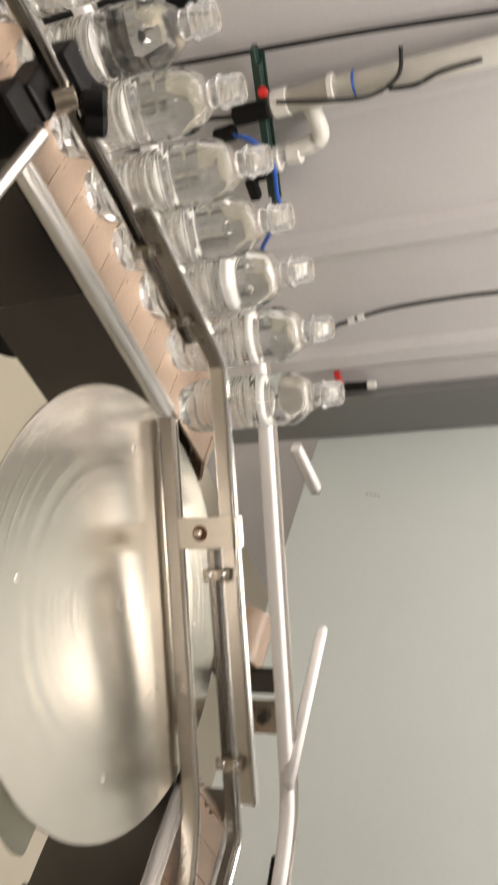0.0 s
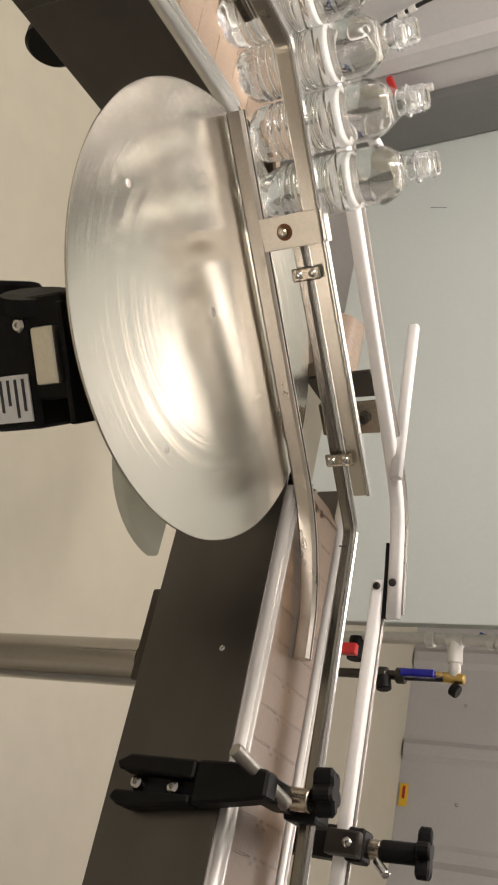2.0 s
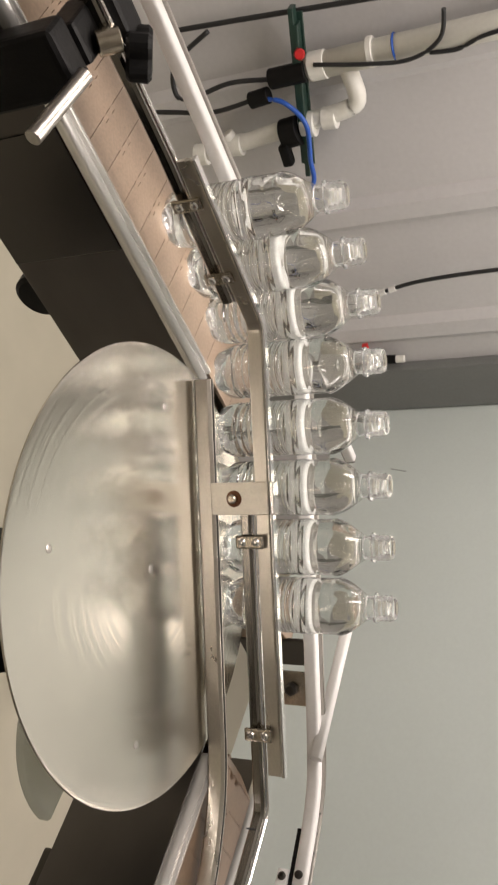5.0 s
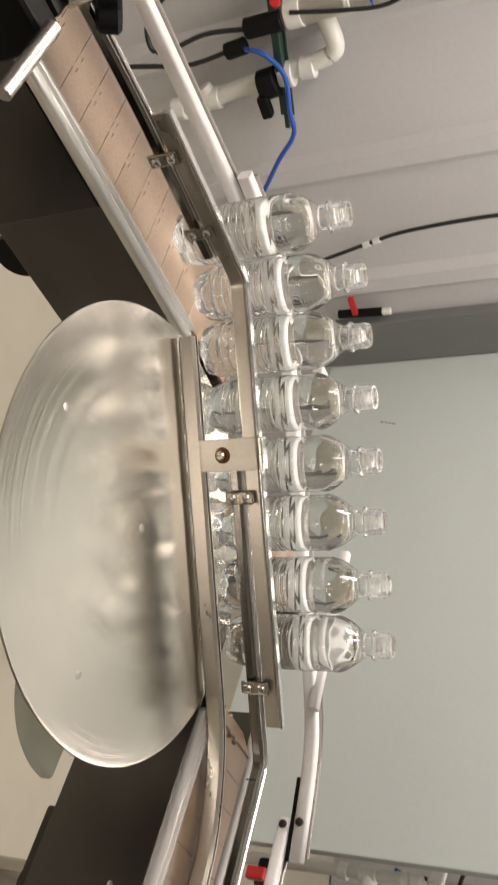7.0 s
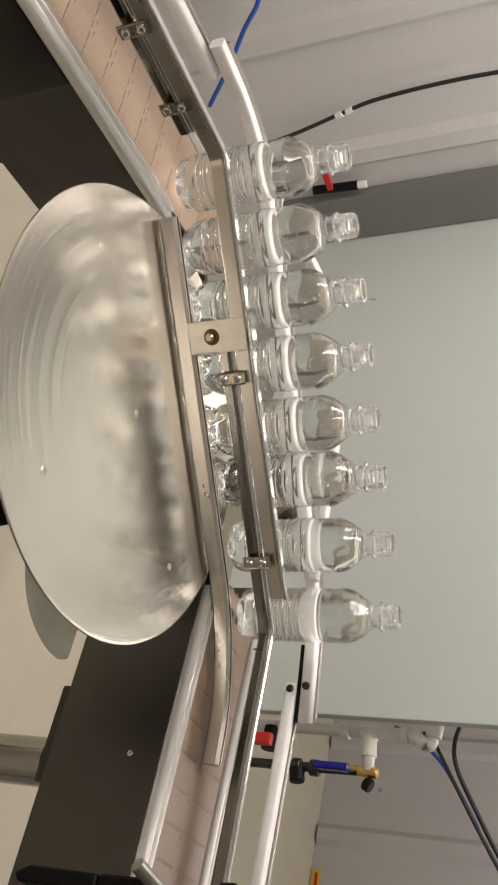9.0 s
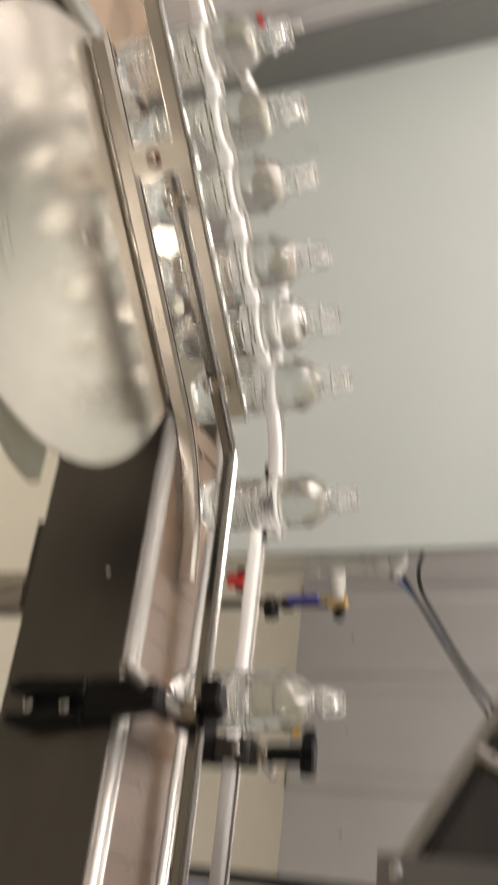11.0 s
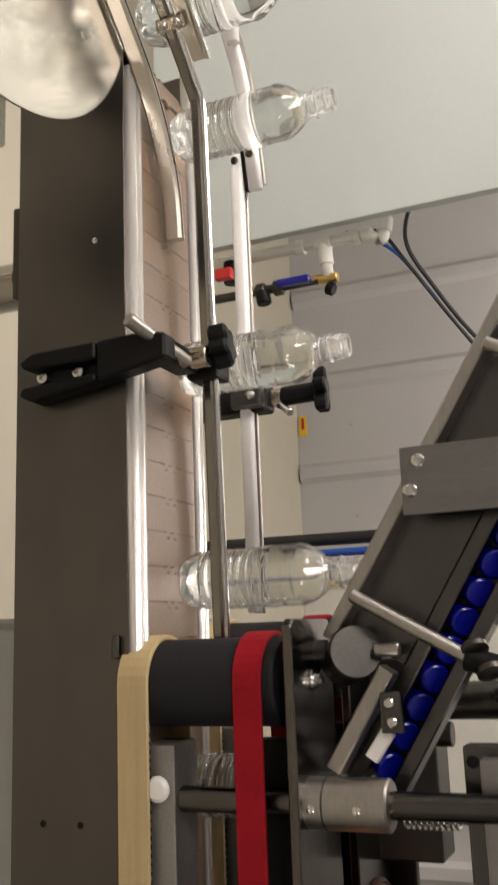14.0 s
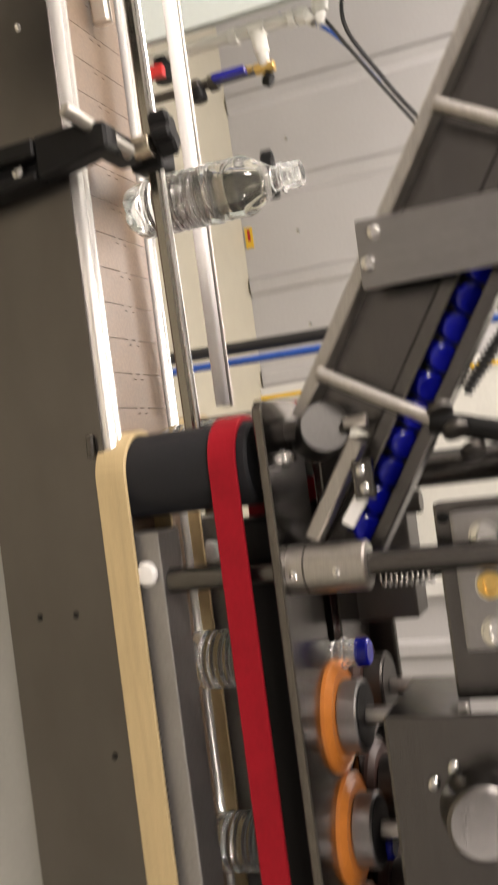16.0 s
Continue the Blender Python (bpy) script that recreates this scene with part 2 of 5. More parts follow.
def lathe(profile, seg=32, m=None, wob=None, sharp=0.55):
    """A turned body round z from (radius, height) pairs; closed on the axis where the radius is 0."""
    bm = bmesh.new()
    rings = []
    for r, z in profile:
        if r < 1e-6:
            rings.append([bm.verts.new((0, 0, z))])
        else:
            ring = []
            for i in range(seg):
                a = 2 * math.pi * i / seg
                k = r * (wob(a, z) if wob else 1)
                ring.append(bm.verts.new((k * math.cos(a), k * math.sin(a), z)))
            rings.append(ring)
    for a, b in zip(rings, rings[1:]):
        for i in range(seg):
            j = (i + 1) % seg
            if len(a) == 1 and len(b) == 1:
                continue
            if len(a) == 1:
                bm.faces.new((a[0], b[j], b[i]))
            elif len(b) == 1:
                bm.faces.new((a[i], a[j], b[0]))
            else:
                bm.faces.new((a[i], a[j], b[j], b[i]))
    for f in bm.faces:
        f.smooth = True
    if m:
        bm.transform(m)
    bmesh.ops.recalc_face_normals(bm, faces=list(bm.faces))
    for e in bm.edges:
        if len(e.link_faces) == 2 and e.calc_face_angle() > sharp:
            e.smooth = False
    return bm


def aim(p, q):
    """The frame at p whose z axis points to q."""
    d = Vector(q) - Vector(p)
    return Matrix.Translation(p) @ d.to_track_quat("Z", "Y").to_matrix().to_4x4(), d.length


def rod(p, q, r, seg=20, bevel=0.001):
    m, h = aim(p, q)
    e = min(bevel, r * 0.4)
    return lathe([(0, 0), (r - e, 0), (r, e), (r, h - e), (r - e, h), (0, h)], seg, m)


def smooth_line(pts, n=6):
    """A rounded line through the points."""
    pts = [Vector(p) for p in pts]
    out = []
    for i in range(len(pts) - 1):
        p0, p1, p2, p3 = pts[max(i - 1, 0)], pts[i], pts[i + 1], pts[min(i + 2, len(pts) - 1)]
        for k in range(n):
            t = k / n
            out.append(0.5 * (2 * p1 + (p2 - p0) * t + (2 * p0 - 5 * p1 + 4 * p2 - p3) * t * t +
                              (3 * p1 - p0 - 3 * p2 + p3) * t ** 3))
    return out + [pts[-1]]


def rounded(pts, radius=0.03, n=6):
    """A line with its corners rounded off."""
    pts = [Vector(p) for p in pts]
    out = [pts[0]]
    for a, b, c in zip(pts, pts[1:], pts[2:]):
        r1, r2 = min(radius, (a - b).length * 0.45), min(radius, (c - b).length * 0.45)
        p, q = b + (a - b).normalized() * r1, b + (c - b).normalized() * r2
        for k in range(n + 1):
            t = k / n
            out.append(p * (1 - t) ** 2 + b * 2 * t * (1 - t) + q * t * t)
    return out + [pts[-1]]


def sweep(pts, section, up=(0, 0, 1), closed=False):
    """A section of (side, up) pairs drawn along the line."""
    bm = bmesh.new()
    pts = [Vector(p) for p in pts]
    up = Vector(up)
    rings = []
    n = len(pts)
    for i, p in enumerate(pts):
        if closed:
            d = pts[(i + 1) % n] - pts[i - 1]
        else:
            d = pts[min(i + 1, n - 1)] - pts[max(i - 1, 0)]
        d.normalize()
        u = up if abs(d.dot(up)) < 0.95 else Vector((1, 0, 0))
        s = d.cross(u).normalized()
        w = s.cross(d).normalized()
        rings.append([bm.verts.new(p + s * a + w * b) for a, b in section])
    k = len(section)
    pairs = list(zip(rings, rings[1:])) + ([(rings[-1], rings[0])] if closed else [])
    for a, b in pairs:
        for i in range(k):
            j = (i + 1) % k
            bm.faces.new((a[i], a[j], b[j], b[i]))
    if not closed:
        bm.faces.new(rings[0]), bm.faces.new(list(reversed(rings[-1])))
    bmesh.ops.recalc_face_normals(bm, faces=list(bm.faces))
    return bm


def circle(r, seg=14):
    return [(r * math.cos(2 * math.pi * i / seg), r * math.sin(2 * math.pi * i / seg)) for i in range(seg)]


def tube(pts, r, seg=14):
    bm = sweep(pts, circle(r, seg))
    for f in bm.faces:
        f.smooth = len(f.verts) == 4
    return bm


def rrect(w, h, c=0.0015):
    """A rectangle w wide and h high with its corners cut."""
    a, b = w / 2, h / 2
    return [(-a + c, -b), (a - c, -b), (a, -b + c), (a, b - c), (a - c, b), (-a + c, b), (-a, b - c), (-a, -b + c)]


def oval(w, h, seg=20, k=0.5):
    """A rectangle with well rounded corners."""
    out = []
    for i in range(seg):
        a = 2 * math.pi * i / seg
        c, d = math.cos(a), math.sin(a)
        out.append((w / 2 * math.copysign(abs(c) ** k, c), h / 2 * math.copysign(abs(d) ** k, d)))
    return out


def shade(bm):
    for f in bm.faces:
        f.smooth = len(f.verts) == 4
    return bm


def slab(outline, z0, z1, bevel=0.0015):
    """A flat plate from its outline."""
    bm = bmesh.new()
    low = [bm.verts.new((x, y, z0)) for x, y in outline]
    f = bm.faces.new(low)
    up = bmesh.ops.extrude_face_region(bm, geom=[f])["geom"]
    bmesh.ops.translate(bm, verts=[v for v in up if isinstance(v, bmesh.types.BMVert)], vec=(0, 0, z1 - z0))
    bmesh.ops.recalc_face_normals(bm, faces=list(bm.faces))
    if bevel:
        bmesh.ops.bevel(bm, geom=list(bm.edges), offset=bevel, segments=1, affect="EDGES")
    return bm


def star(r, h, arms=4, dip=0.55, m=None, seg=40):
    """A hand knob with rounded arms."""
    bm = bmesh.new()
    rings = []
    for z, k in ((0, 0.85), (h * 0.15, 1), (h * 0.85, 1), (h, 0.85)):
        ring = []
        for i in range(seg):
            a = 2 * math.pi * i / seg
            q = r * k * (dip + (1 - dip) * (0.5 + 0.5 * math.cos(arms * a)) ** 0.7)
            ring.append(bm.verts.new((q * math.cos(a), q * math.sin(a), z)))
        rings.append(ring)
    for a, b in zip(rings, rings[1:]):
        for i in range(seg):
            bm.faces.new((a[i], a[(i + 1) % seg], b[(i + 1) % seg], b[i]))
    bm.faces.new(list(reversed(rings[0]))), bm.faces.new(rings[-1])
    if m:
        bm.transform(m)
    bmesh.ops.recalc_face_normals(bm, faces=list(bm.faces))
    return bm


def helix(p, q, r, wire, turns, seg=14):
    m, h = aim(p, q)
    pts = [m @ Vector((r * math.cos(2 * math.pi * k / seg), r * math.sin(2 * math.pi * k / seg), h * k / (turns * seg)))
           for k in range(int(turns * seg) + 1)]
    return tube(pts, wire, 6)


def join(*bms):
    out = bmesh.new()
    for b in bms:
        me = bpy.data.meshes.new("tmp")
        b.to_mesh(me)
        out.from_mesh(me)
        b.free()
        bpy.data.meshes.remove(me)
    return out


ORIGIN = {}


def thing(name, at, frame_of, label, category, group="", kind=""):
    """An empty root at a place of a frame of reference; its parts are given in that frame."""
    ob = new(name)
    ob.empty_display_size = 0.05
    ob.matrix_world = frame_of @ Matrix.Translation(at)
    ORIGIN[ob.name] = Vector(at)
    return tagged(ob, label, category, group, kind)


def mesh_of(name, bm, material):
    me = bpy.data.meshes.new(name)
    bm.to_mesh(me)
    bm.free()
    me.materials.append(material)
    return me


def part(name, bm, material, parent, label=""):
    o = ORIGIN[parent.name]
    bmesh.ops.translate(bm, verts=list(bm.verts), vec=-o)
    ob = new(name, mesh_of(name, bm, material))
    ob.parent = parent
    ORIGIN[ob.name] = o
    return tagged(ob, label)


def solid(name, bm, material, frame_of, label, category, group="", kind=""):
    """A thing of one mesh; its origin lies at its base."""
    lo = Vector([min(v.co[i] for v in bm.verts) for i in range(3)])
    hi = Vector([max(v.co[i] for v in bm.verts) for i in range(3)])
    o = Vector(((lo.x + hi.x) / 2, (lo.y + hi.y) / 2, lo.z))
    bmesh.ops.translate(bm, verts=list(bm.verts), vec=-o)
    ob = new(name, mesh_of(name, bm, material))
    ob.matrix_world = frame_of @ Matrix.Translation(o)
    ORIGIN[ob.name] = o
    return tagged(ob, label, category, group, kind)


def screw(p, n, r, parent, name="screw", material=None, h=0.0035):
    """A round-headed screw at p that stands out along n."""
    m, _ = aim(p, Vector(p) + Vector(n))
    bm = lathe([(0, -0.002), (r, -0.002), (r, h * 0.4), (r * 0.75, h * 0.85), (r * 0.35, h), (r * 0.3, h * 0.55), (0, h * 0.55)], 14, m)
    return part(name, bm, material or STEEL_P, parent)


# ---- the room ----
Z_CEIL = 2.7


def room():
    solid("floor", box(-1.6, 4.0, -3.6, 3.4, -0.1, 0.0, 0), FLOOR, RM, "beige epoxy-coated concrete floor", "floor", kind="structure")
    ceiling = solid("ceiling", box(-1.6, 4.0, -3.6, 3.4, Z_CEIL, Z_CEIL + 0.1, 0), CEIL, RM, "white painted workshop ceiling", "ceiling", kind="structure")
    # ribbed sheet-metal walls: flat sheet with raised ribs
    west = solid("wall_west", box(-1.6, -1.45, -3.6, 3.4, 0, Z_CEIL, 0), WALLS, RM, "grey ribbed sheet-metal wall", "wall", kind="structure")
    for n0 in [-3.3 + 0.375 * k for k in range(12)]:
        part("rib", slab_rib((-1.45, n0), (0, 1), (1, 0)), WALLS, west)
    north = solid("wall_north", box(-1.45, 4.0, 3.2, 3.4, 0, Z_CEIL, 0), WALLS, RM, "light grey ribbed sheet-metal wall", "wall", kind="structure")
    for u0 in [-0.62 + 0.4 * k for k in range(-2, 11)]:
        part("rib", slab_rib((u0, 3.2), (1, 0), (0, -1)), WALLS, north)
    for u0 in (-0.42, -0.02, 0.38):
        for z in (0.25, 0.9, 1.6):
            screw((u0, 3.2, z), (0, -1, 0), 0.008, north)
    # unseen wall, kept dark so that less light bounces onto the capper
    solid("wall_east", box(4.0, 4.15, -3.6, 3.4, 0, Z_CEIL, 0), DARK_GREY, RM, "unseen closing wall, dark grey to cut bounce light", "wall", kind="structure")
    solid("wall_south", box(-1.6, 4.15, -3.75, -3.6, 0, Z_CEIL, 0), WALLS, RM, "grey sheet-metal wall", "wall", kind="structure")
    # dark strip takes the place of the shadow band beside the partition
    solid("corner_post", box(-1.449, -1.41, 0.945, 1.095, 0, Z_CEIL, 0.004), DARK_GREY, RM, "dark grey strip standing in for the corner's shadow band", "post", kind="structure")
    p = thing("partition", (-0.7, 1.12, 0), RM, "pale grey-green smooth partition panel fixed to the wall", "partition", kind="structure")
    part("sheet", box(-1.449, 0.04, 1.1, 1.125, 0.45, 2.6, 0.003), PANEL, p)
    part("scribble", join(*[box(-1.16 + 0.003 * k, -1.159 + 0.003 * k + 0.001, 1.0985, 1.0995, 0.652 + 0.012 * k, 0.66 + 0.012 * k, 0) for k in range(4)]), INK, p)


def slab_rib(at, along, out):
    """A trapezoid rib from floor to ceiling."""
    a, o = Vector((*along, 0)), Vector((*out, 0))
    p = Vector((*at, 0))
    prof = [p - a * 0.045, p - a * 0.022 + o * 0.022, p + a * 0.022 + o * 0.022, p + a * 0.045]
    bm = bmesh.new()
    lo = [bm.verts.new(q + Vector((0, 0, 0.01))) for q in prof]
    hi = [bm.verts.new(q + Vector((0, 0, Z_CEIL - 0.01))) for q in prof]
    for i in range(4):
        j = (i + 1) % 4
        bm.faces.new((lo[i], lo[j], hi[j], hi[i]))
    bm.faces.new(lo), bm.faces.new(hi)
    bmesh.ops.recalc_face_normals(bm, faces=list(bm.faces))
    return bm


LIGHTS = [(-0.6, -1.3), (-0.7, 0.2), (0.2, 2.45), (3.2, -2.2)]


def ceiling_lights():
    first = None
    for i, (u, n) in enumerate(LIGHTS):
        if first is None:
            first = thing("ceiling_light", (0, 0, Z_CEIL), RM, "white ceiling panel light with a broad glowing diffuser", "ceiling light", "ceiling lights")
            part("housing", box(-0.63, 0.63, -0.33, 0.33, Z_CEIL - 0.06, Z_CEIL - 0.002, 0.006), WHITE, first)
            part("diffuser", box(-0.6, 0.6, -0.3, 0.3, Z_CEIL - 0.068, Z_CEIL - 0.0601, 0.002), LAMP, first, "glowing white diffuser")
            ob = first
            ob.matrix_world = RM @ Matrix.Translation((u, n, Z_CEIL))
        else:
            ob = copy_thing(first, RM @ Matrix.Translation((u, n, Z_CEIL)))
        data = bpy.data.lights.new("lamp", "AREA")
        data.shape, data.size, data.size_y = "RECTANGLE", 1.18, 0.58
        data.energy, data.color = 29, (1.0, 0.895, 0.83)
        lamp = new("lamp", data)
        lamp.matrix_world = RM @ Matrix.Translation((u, n, Z_CEIL - 0.08))


    # unseen strip light added on the partition to put glare on the disc
    w = thing("wall_light", (-0.85, 1.05, 1.58), RM, "added unseen strip light on the partition for the disc's glare", "wall light")
    part("housing", box(-1.3, -0.4, 1.07, 1.099, 1.54, 1.63, 0.005), WHITE, w)
    part("diffuser", box(-1.28, -0.42, 1.045, 1.0699, 1.5, 1.67, 0.008, 3), GLARE_GLOW, w, "glowing white diffuser")
    data = bpy.data.lights.new("lamp", "AREA")
    data.shape, data.size, data.size_y = "RECTANGLE", 0.86, 0.08
    data.energy, data.color = 0.8, (1.0, 0.895, 0.83)
    lamp = new("lamp", data)
    lamp.matrix_world = RM @ pose(-0.85, 1.02, 1.585, -60, 0, 0)


# ---- conveyors ----
def chain_loop(half, r=0.058):
    """Place and turn on the chain's oval at s: along, height, pitch."""
    length = 2 * half

    def at(s):
        total = 2 * length + 2 * math.pi * r
        s %= total
        if s < length:
            return -half + s, 0.0, 0.0
        s -= length
        if s < math.pi * r:
            a = s / r
            return half + r * math.sin(a), -r + r * math.cos(a), a
        s -= math.pi * r
        if s < length:
            return half - s, -2 * r, math.pi
        s -= length
        a = s / r
        return -half - r * math.sin(a), -r - r * math.cos(a), math.pi + a
    return at, 2 * length + 2 * math.pi * r


CHAINS = []


def slat_mesh(width, material):
    """A flat-top slat whose hinge tongue reaches into the next slat's notch."""
    p, g, w = 0.0381, 0.00025, width / 2
    steps = [(-w, 0.0), (-0.013, 0.0), (-0.013, 0.006), (-0.006, 0.006), (-0.006, 0.0), (0.004, 0.0), (0.004, 0.006), (0.011, 0.006), (0.011, 0.0), (w, 0.0)]
    outline = [(p / 2 - g + o, y) for y, o in steps] + [(-p / 2 + g + o, y) for y, o in reversed(steps)]
    bm = slab(outline, -0.004, 0, 0)
    knuckle = box(-p / 2 + 0.008, p / 2 - 0.004, -0.021, 0.021, -0.011, -0.0041, 0.002, 1)
    return mesh_of("slat", join(bm, knuckle), material)


def conveyor_chain(frame_of, along, centre, across, width, speed, material, label):
    """An endless chain of slats; along/across: axis letters of the frame."""
    half = along / 2
    at, total = chain_loop(half)
    count = int(total / 0.0381)
    pitch = total / count
    root = new("conveyor_chain")
    turn = 0 if across == "n" else 90
    root.matrix_world = frame_of @ Matrix.Translation(centre) @ pose(0, 0, 0, 0, 0, turn)
    tagged(root, label, "conveyor chain")
    me = slat_mesh(width, material)
    for i in range(count):
        ob = new("slat", me)
        ob.parent = root
        CHAINS.append((ob, at, i * pitch, speed))
    return root


# section of the edge strips: two rounded beads with a groove between
EDGE = [(-0.0125, -0.008), (0.0125, -0.008)]
for q in range(49):
    x_ = 0.0125 * math.cos(math.pi * q / 48)
    EDGE.append((x_, 0.0085 * math.sin(math.pi * q / 48) - 0.001 - 0.006 * math.exp(-((x_ - 0.0015) / 0.0022) ** 2)))


def outfeed_conveyor():
    c = thing("outfeed_conveyor", (0.9, 0.29, 0), RM, "stainless steel conveyor with dark brushed side panels on tube legs", "conveyor")
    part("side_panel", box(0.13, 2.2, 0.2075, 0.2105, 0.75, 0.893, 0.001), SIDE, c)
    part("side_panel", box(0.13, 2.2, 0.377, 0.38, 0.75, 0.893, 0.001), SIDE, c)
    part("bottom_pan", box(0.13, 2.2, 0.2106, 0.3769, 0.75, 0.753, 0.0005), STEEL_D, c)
    # rounded wear strips along both edges
    sec = EDGE
    part("front_edge_strip", shade(sweep([(0.215, 0.2215, 0.899), (2.2, 0.2215, 0.899)], sec)), TRIM, c)
    part("groove", box(0.24, 2.2, 0.2216, 0.2244, 0.9005, 0.9028, 0), STEEL_D, c)
    part("rear_edge_strip", shade(sweep([(0.1, 0.3675, 0.899), (2.2, 0.3675, 0.899)], [(a * 0.7, b) for a, b in sec])), TRIM, c)
    for u, z in ((0.425, 0.855), (1.05, 0.79), (1.05, 0.835), (1.2, 0.86)):
        screw((u, 0.2074, z), (0, -1, 0), 0.0035, c, "rivet", BLACK if u > 1 else STEEL_P, 0.0015)
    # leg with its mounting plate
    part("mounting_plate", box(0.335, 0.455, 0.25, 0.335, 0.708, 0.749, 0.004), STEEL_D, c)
    for u in (0.42, 1.7):
        leg = part("leg", rod((u, 0.292, 0.012), (u, 0.292, 0.7), 0.03, 28), TUBE, c)
        part("foot", lathe([(0, 0), (0.05, 0), (0.05, 0.008), (0.034, 0.012), (0, 0.012)], 24, pose(u, 0.292, 0)), RUBBER, leg)
    part("mounting_plate", box(1.64, 1.76, 0.25, 0.335, 0.665, 0.749, 0.004), STEEL_D, c)
    conveyor_chain(RM, 1.95, (1.19, 0.2965, 0.8985), "n", 0.118, 0.177, CHAIN_SHADED, "brown plastic flat-top slat chain of the outfeed conveyor, darkened for shade")


def infeed_conveyor():
    c = thing("infeed_conveyor", (-0.18, -0.6, 0), LM, "stainless steel conveyor with brushed side panels and a round knob", "conveyor")
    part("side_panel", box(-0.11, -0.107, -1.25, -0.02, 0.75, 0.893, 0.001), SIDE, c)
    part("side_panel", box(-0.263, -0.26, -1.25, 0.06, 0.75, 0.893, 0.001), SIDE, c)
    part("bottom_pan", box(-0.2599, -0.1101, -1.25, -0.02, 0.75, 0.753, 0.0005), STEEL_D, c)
    # thin plate in another steel imitates the panel's soft reflection band
    part("joint_cover", box(-0.1069, -0.1045, -0.43, -0.285, 0.752, 0.889, 0.0008), WEB, c)
    sec = EDGE
    part("front_edge_strip", shade(sweep([(-0.117, -1.25, 0.899), (-0.117, -0.085, 0.899)], sec)), TRIM, c)
    part("rear_edge_strip", shade(sweep([(-0.253, -1.25, 0.899), (-0.253, 0.04, 0.899)], sec)), TRIM, c)
    part("knob", lathe([(0, 0), (0.026, 0), (0.029, 0.004), (0.029, 0.016), (0.024, 0.02), (0, 0.02)], 24,
                       aim((-0.135, -0.228, 0.741), (0.0, -0.228, 0.741))[0]), BLACK, c)
    for e in (-0.35, -1.1):
        leg = part("leg", rod((-0.185, e, 0.012), (-0.185, e, 0.752), 0.028, 28), TUBE, c)
        part("foot", lathe([(0, 0), (0.05, 0), (0.05, 0.008), (0.034, 0.012), (0, 0.012)], 24, pose(-0.185, e, 0)), RUBBER, leg)
    cover = [(-0.03, 0.868), (0.098, 0.868), (0.104, 0.9)] + [(0.034 + 0.07 * math.cos(a), 0.915 + 0.055 * math.sin(a)) for a in [math.pi * q / 14 for q in range(15)]] + [(-0.036, 0.9)]
    bm = slab(cover, -0.2645, -0.272, 0.002)
    for v in bm.verts:
        v.co = Vector((v.co.z, v.co.x, v.co.y))
    bmesh.ops.recalc_face_normals(bm, faces=list(bm.faces))
    part("end_cover", bm, WHITE, c, "white plastic half-round end cover")
    conveyor_chain(LM, 1.24, (-0.186, -0.61, 0.8985), "d", 0.118, 0.055, CHAIN, "tan plastic flat-top slat chain of the infeed conveyor")


def transfer_disc():
    d = new("transfer_disc")
    d.matrix_world = pose(0.114, -0.091, 0.901)
    ORIGIN[d.name] = Vector((0, 0, 0))
    tagged(d, "round spun stainless steel transfer disc with five small screws", "turntable")
    part("plate", lathe([(0, 0), (0.236, 0), (0.2404, -0.0002), (0.241, -0.0008), (0.241, -0.0022), (0.239, -0.0026), (0, -0.0026)], 128), DISC, d)
    for k in range(4):
        a = radians(90 * k)
        p = (0.178 * math.cos(a), 0.178 * math.sin(a), 0.0003)
        part("screw", lathe([(0, 0.0003), (0.0035, 0.0003), (0.0042, 0), (0.0042, -0.001), (0, -0.001)], 14, Matrix.Translation(p)), STEEL, d)
    part("screw", lathe([(0, 0.0003), (0.004, 0.0003), (0.005, 0), (0.005, -0.001), (0, -0.001)], 14), STEEL, d)
    base = thing("disc_drive", (0.114, -0.091, 0.76), WM, "steel drive hub with arm and round guard under the disc", "drive unit")
    arc = [(0.285 + 0.1 * math.cos(a), 0.045 + 0.1 * math.sin(a)) for a in [math.pi * 0.97 + 1.06 * math.pi * k / 30 for k in range(31)]]
    guard = slab(arc, 0.835, 0.85, 0.003)
    guard.transform(RM)
    part("guard", guard, GLASSY, base, "grey translucent round guard")
    part("hub", rod((0.114, -0.091, 0.78), (0.114, -0.091, 0.897), 0.035, 28), STEEL, base)
    arm = box(0.1, 0.17, -0.08, 0.207, 0.765, 0.782, 0.002)
    arm.transform(RM)
    part("support_arm", arm, STEEL_D, base)
    return d


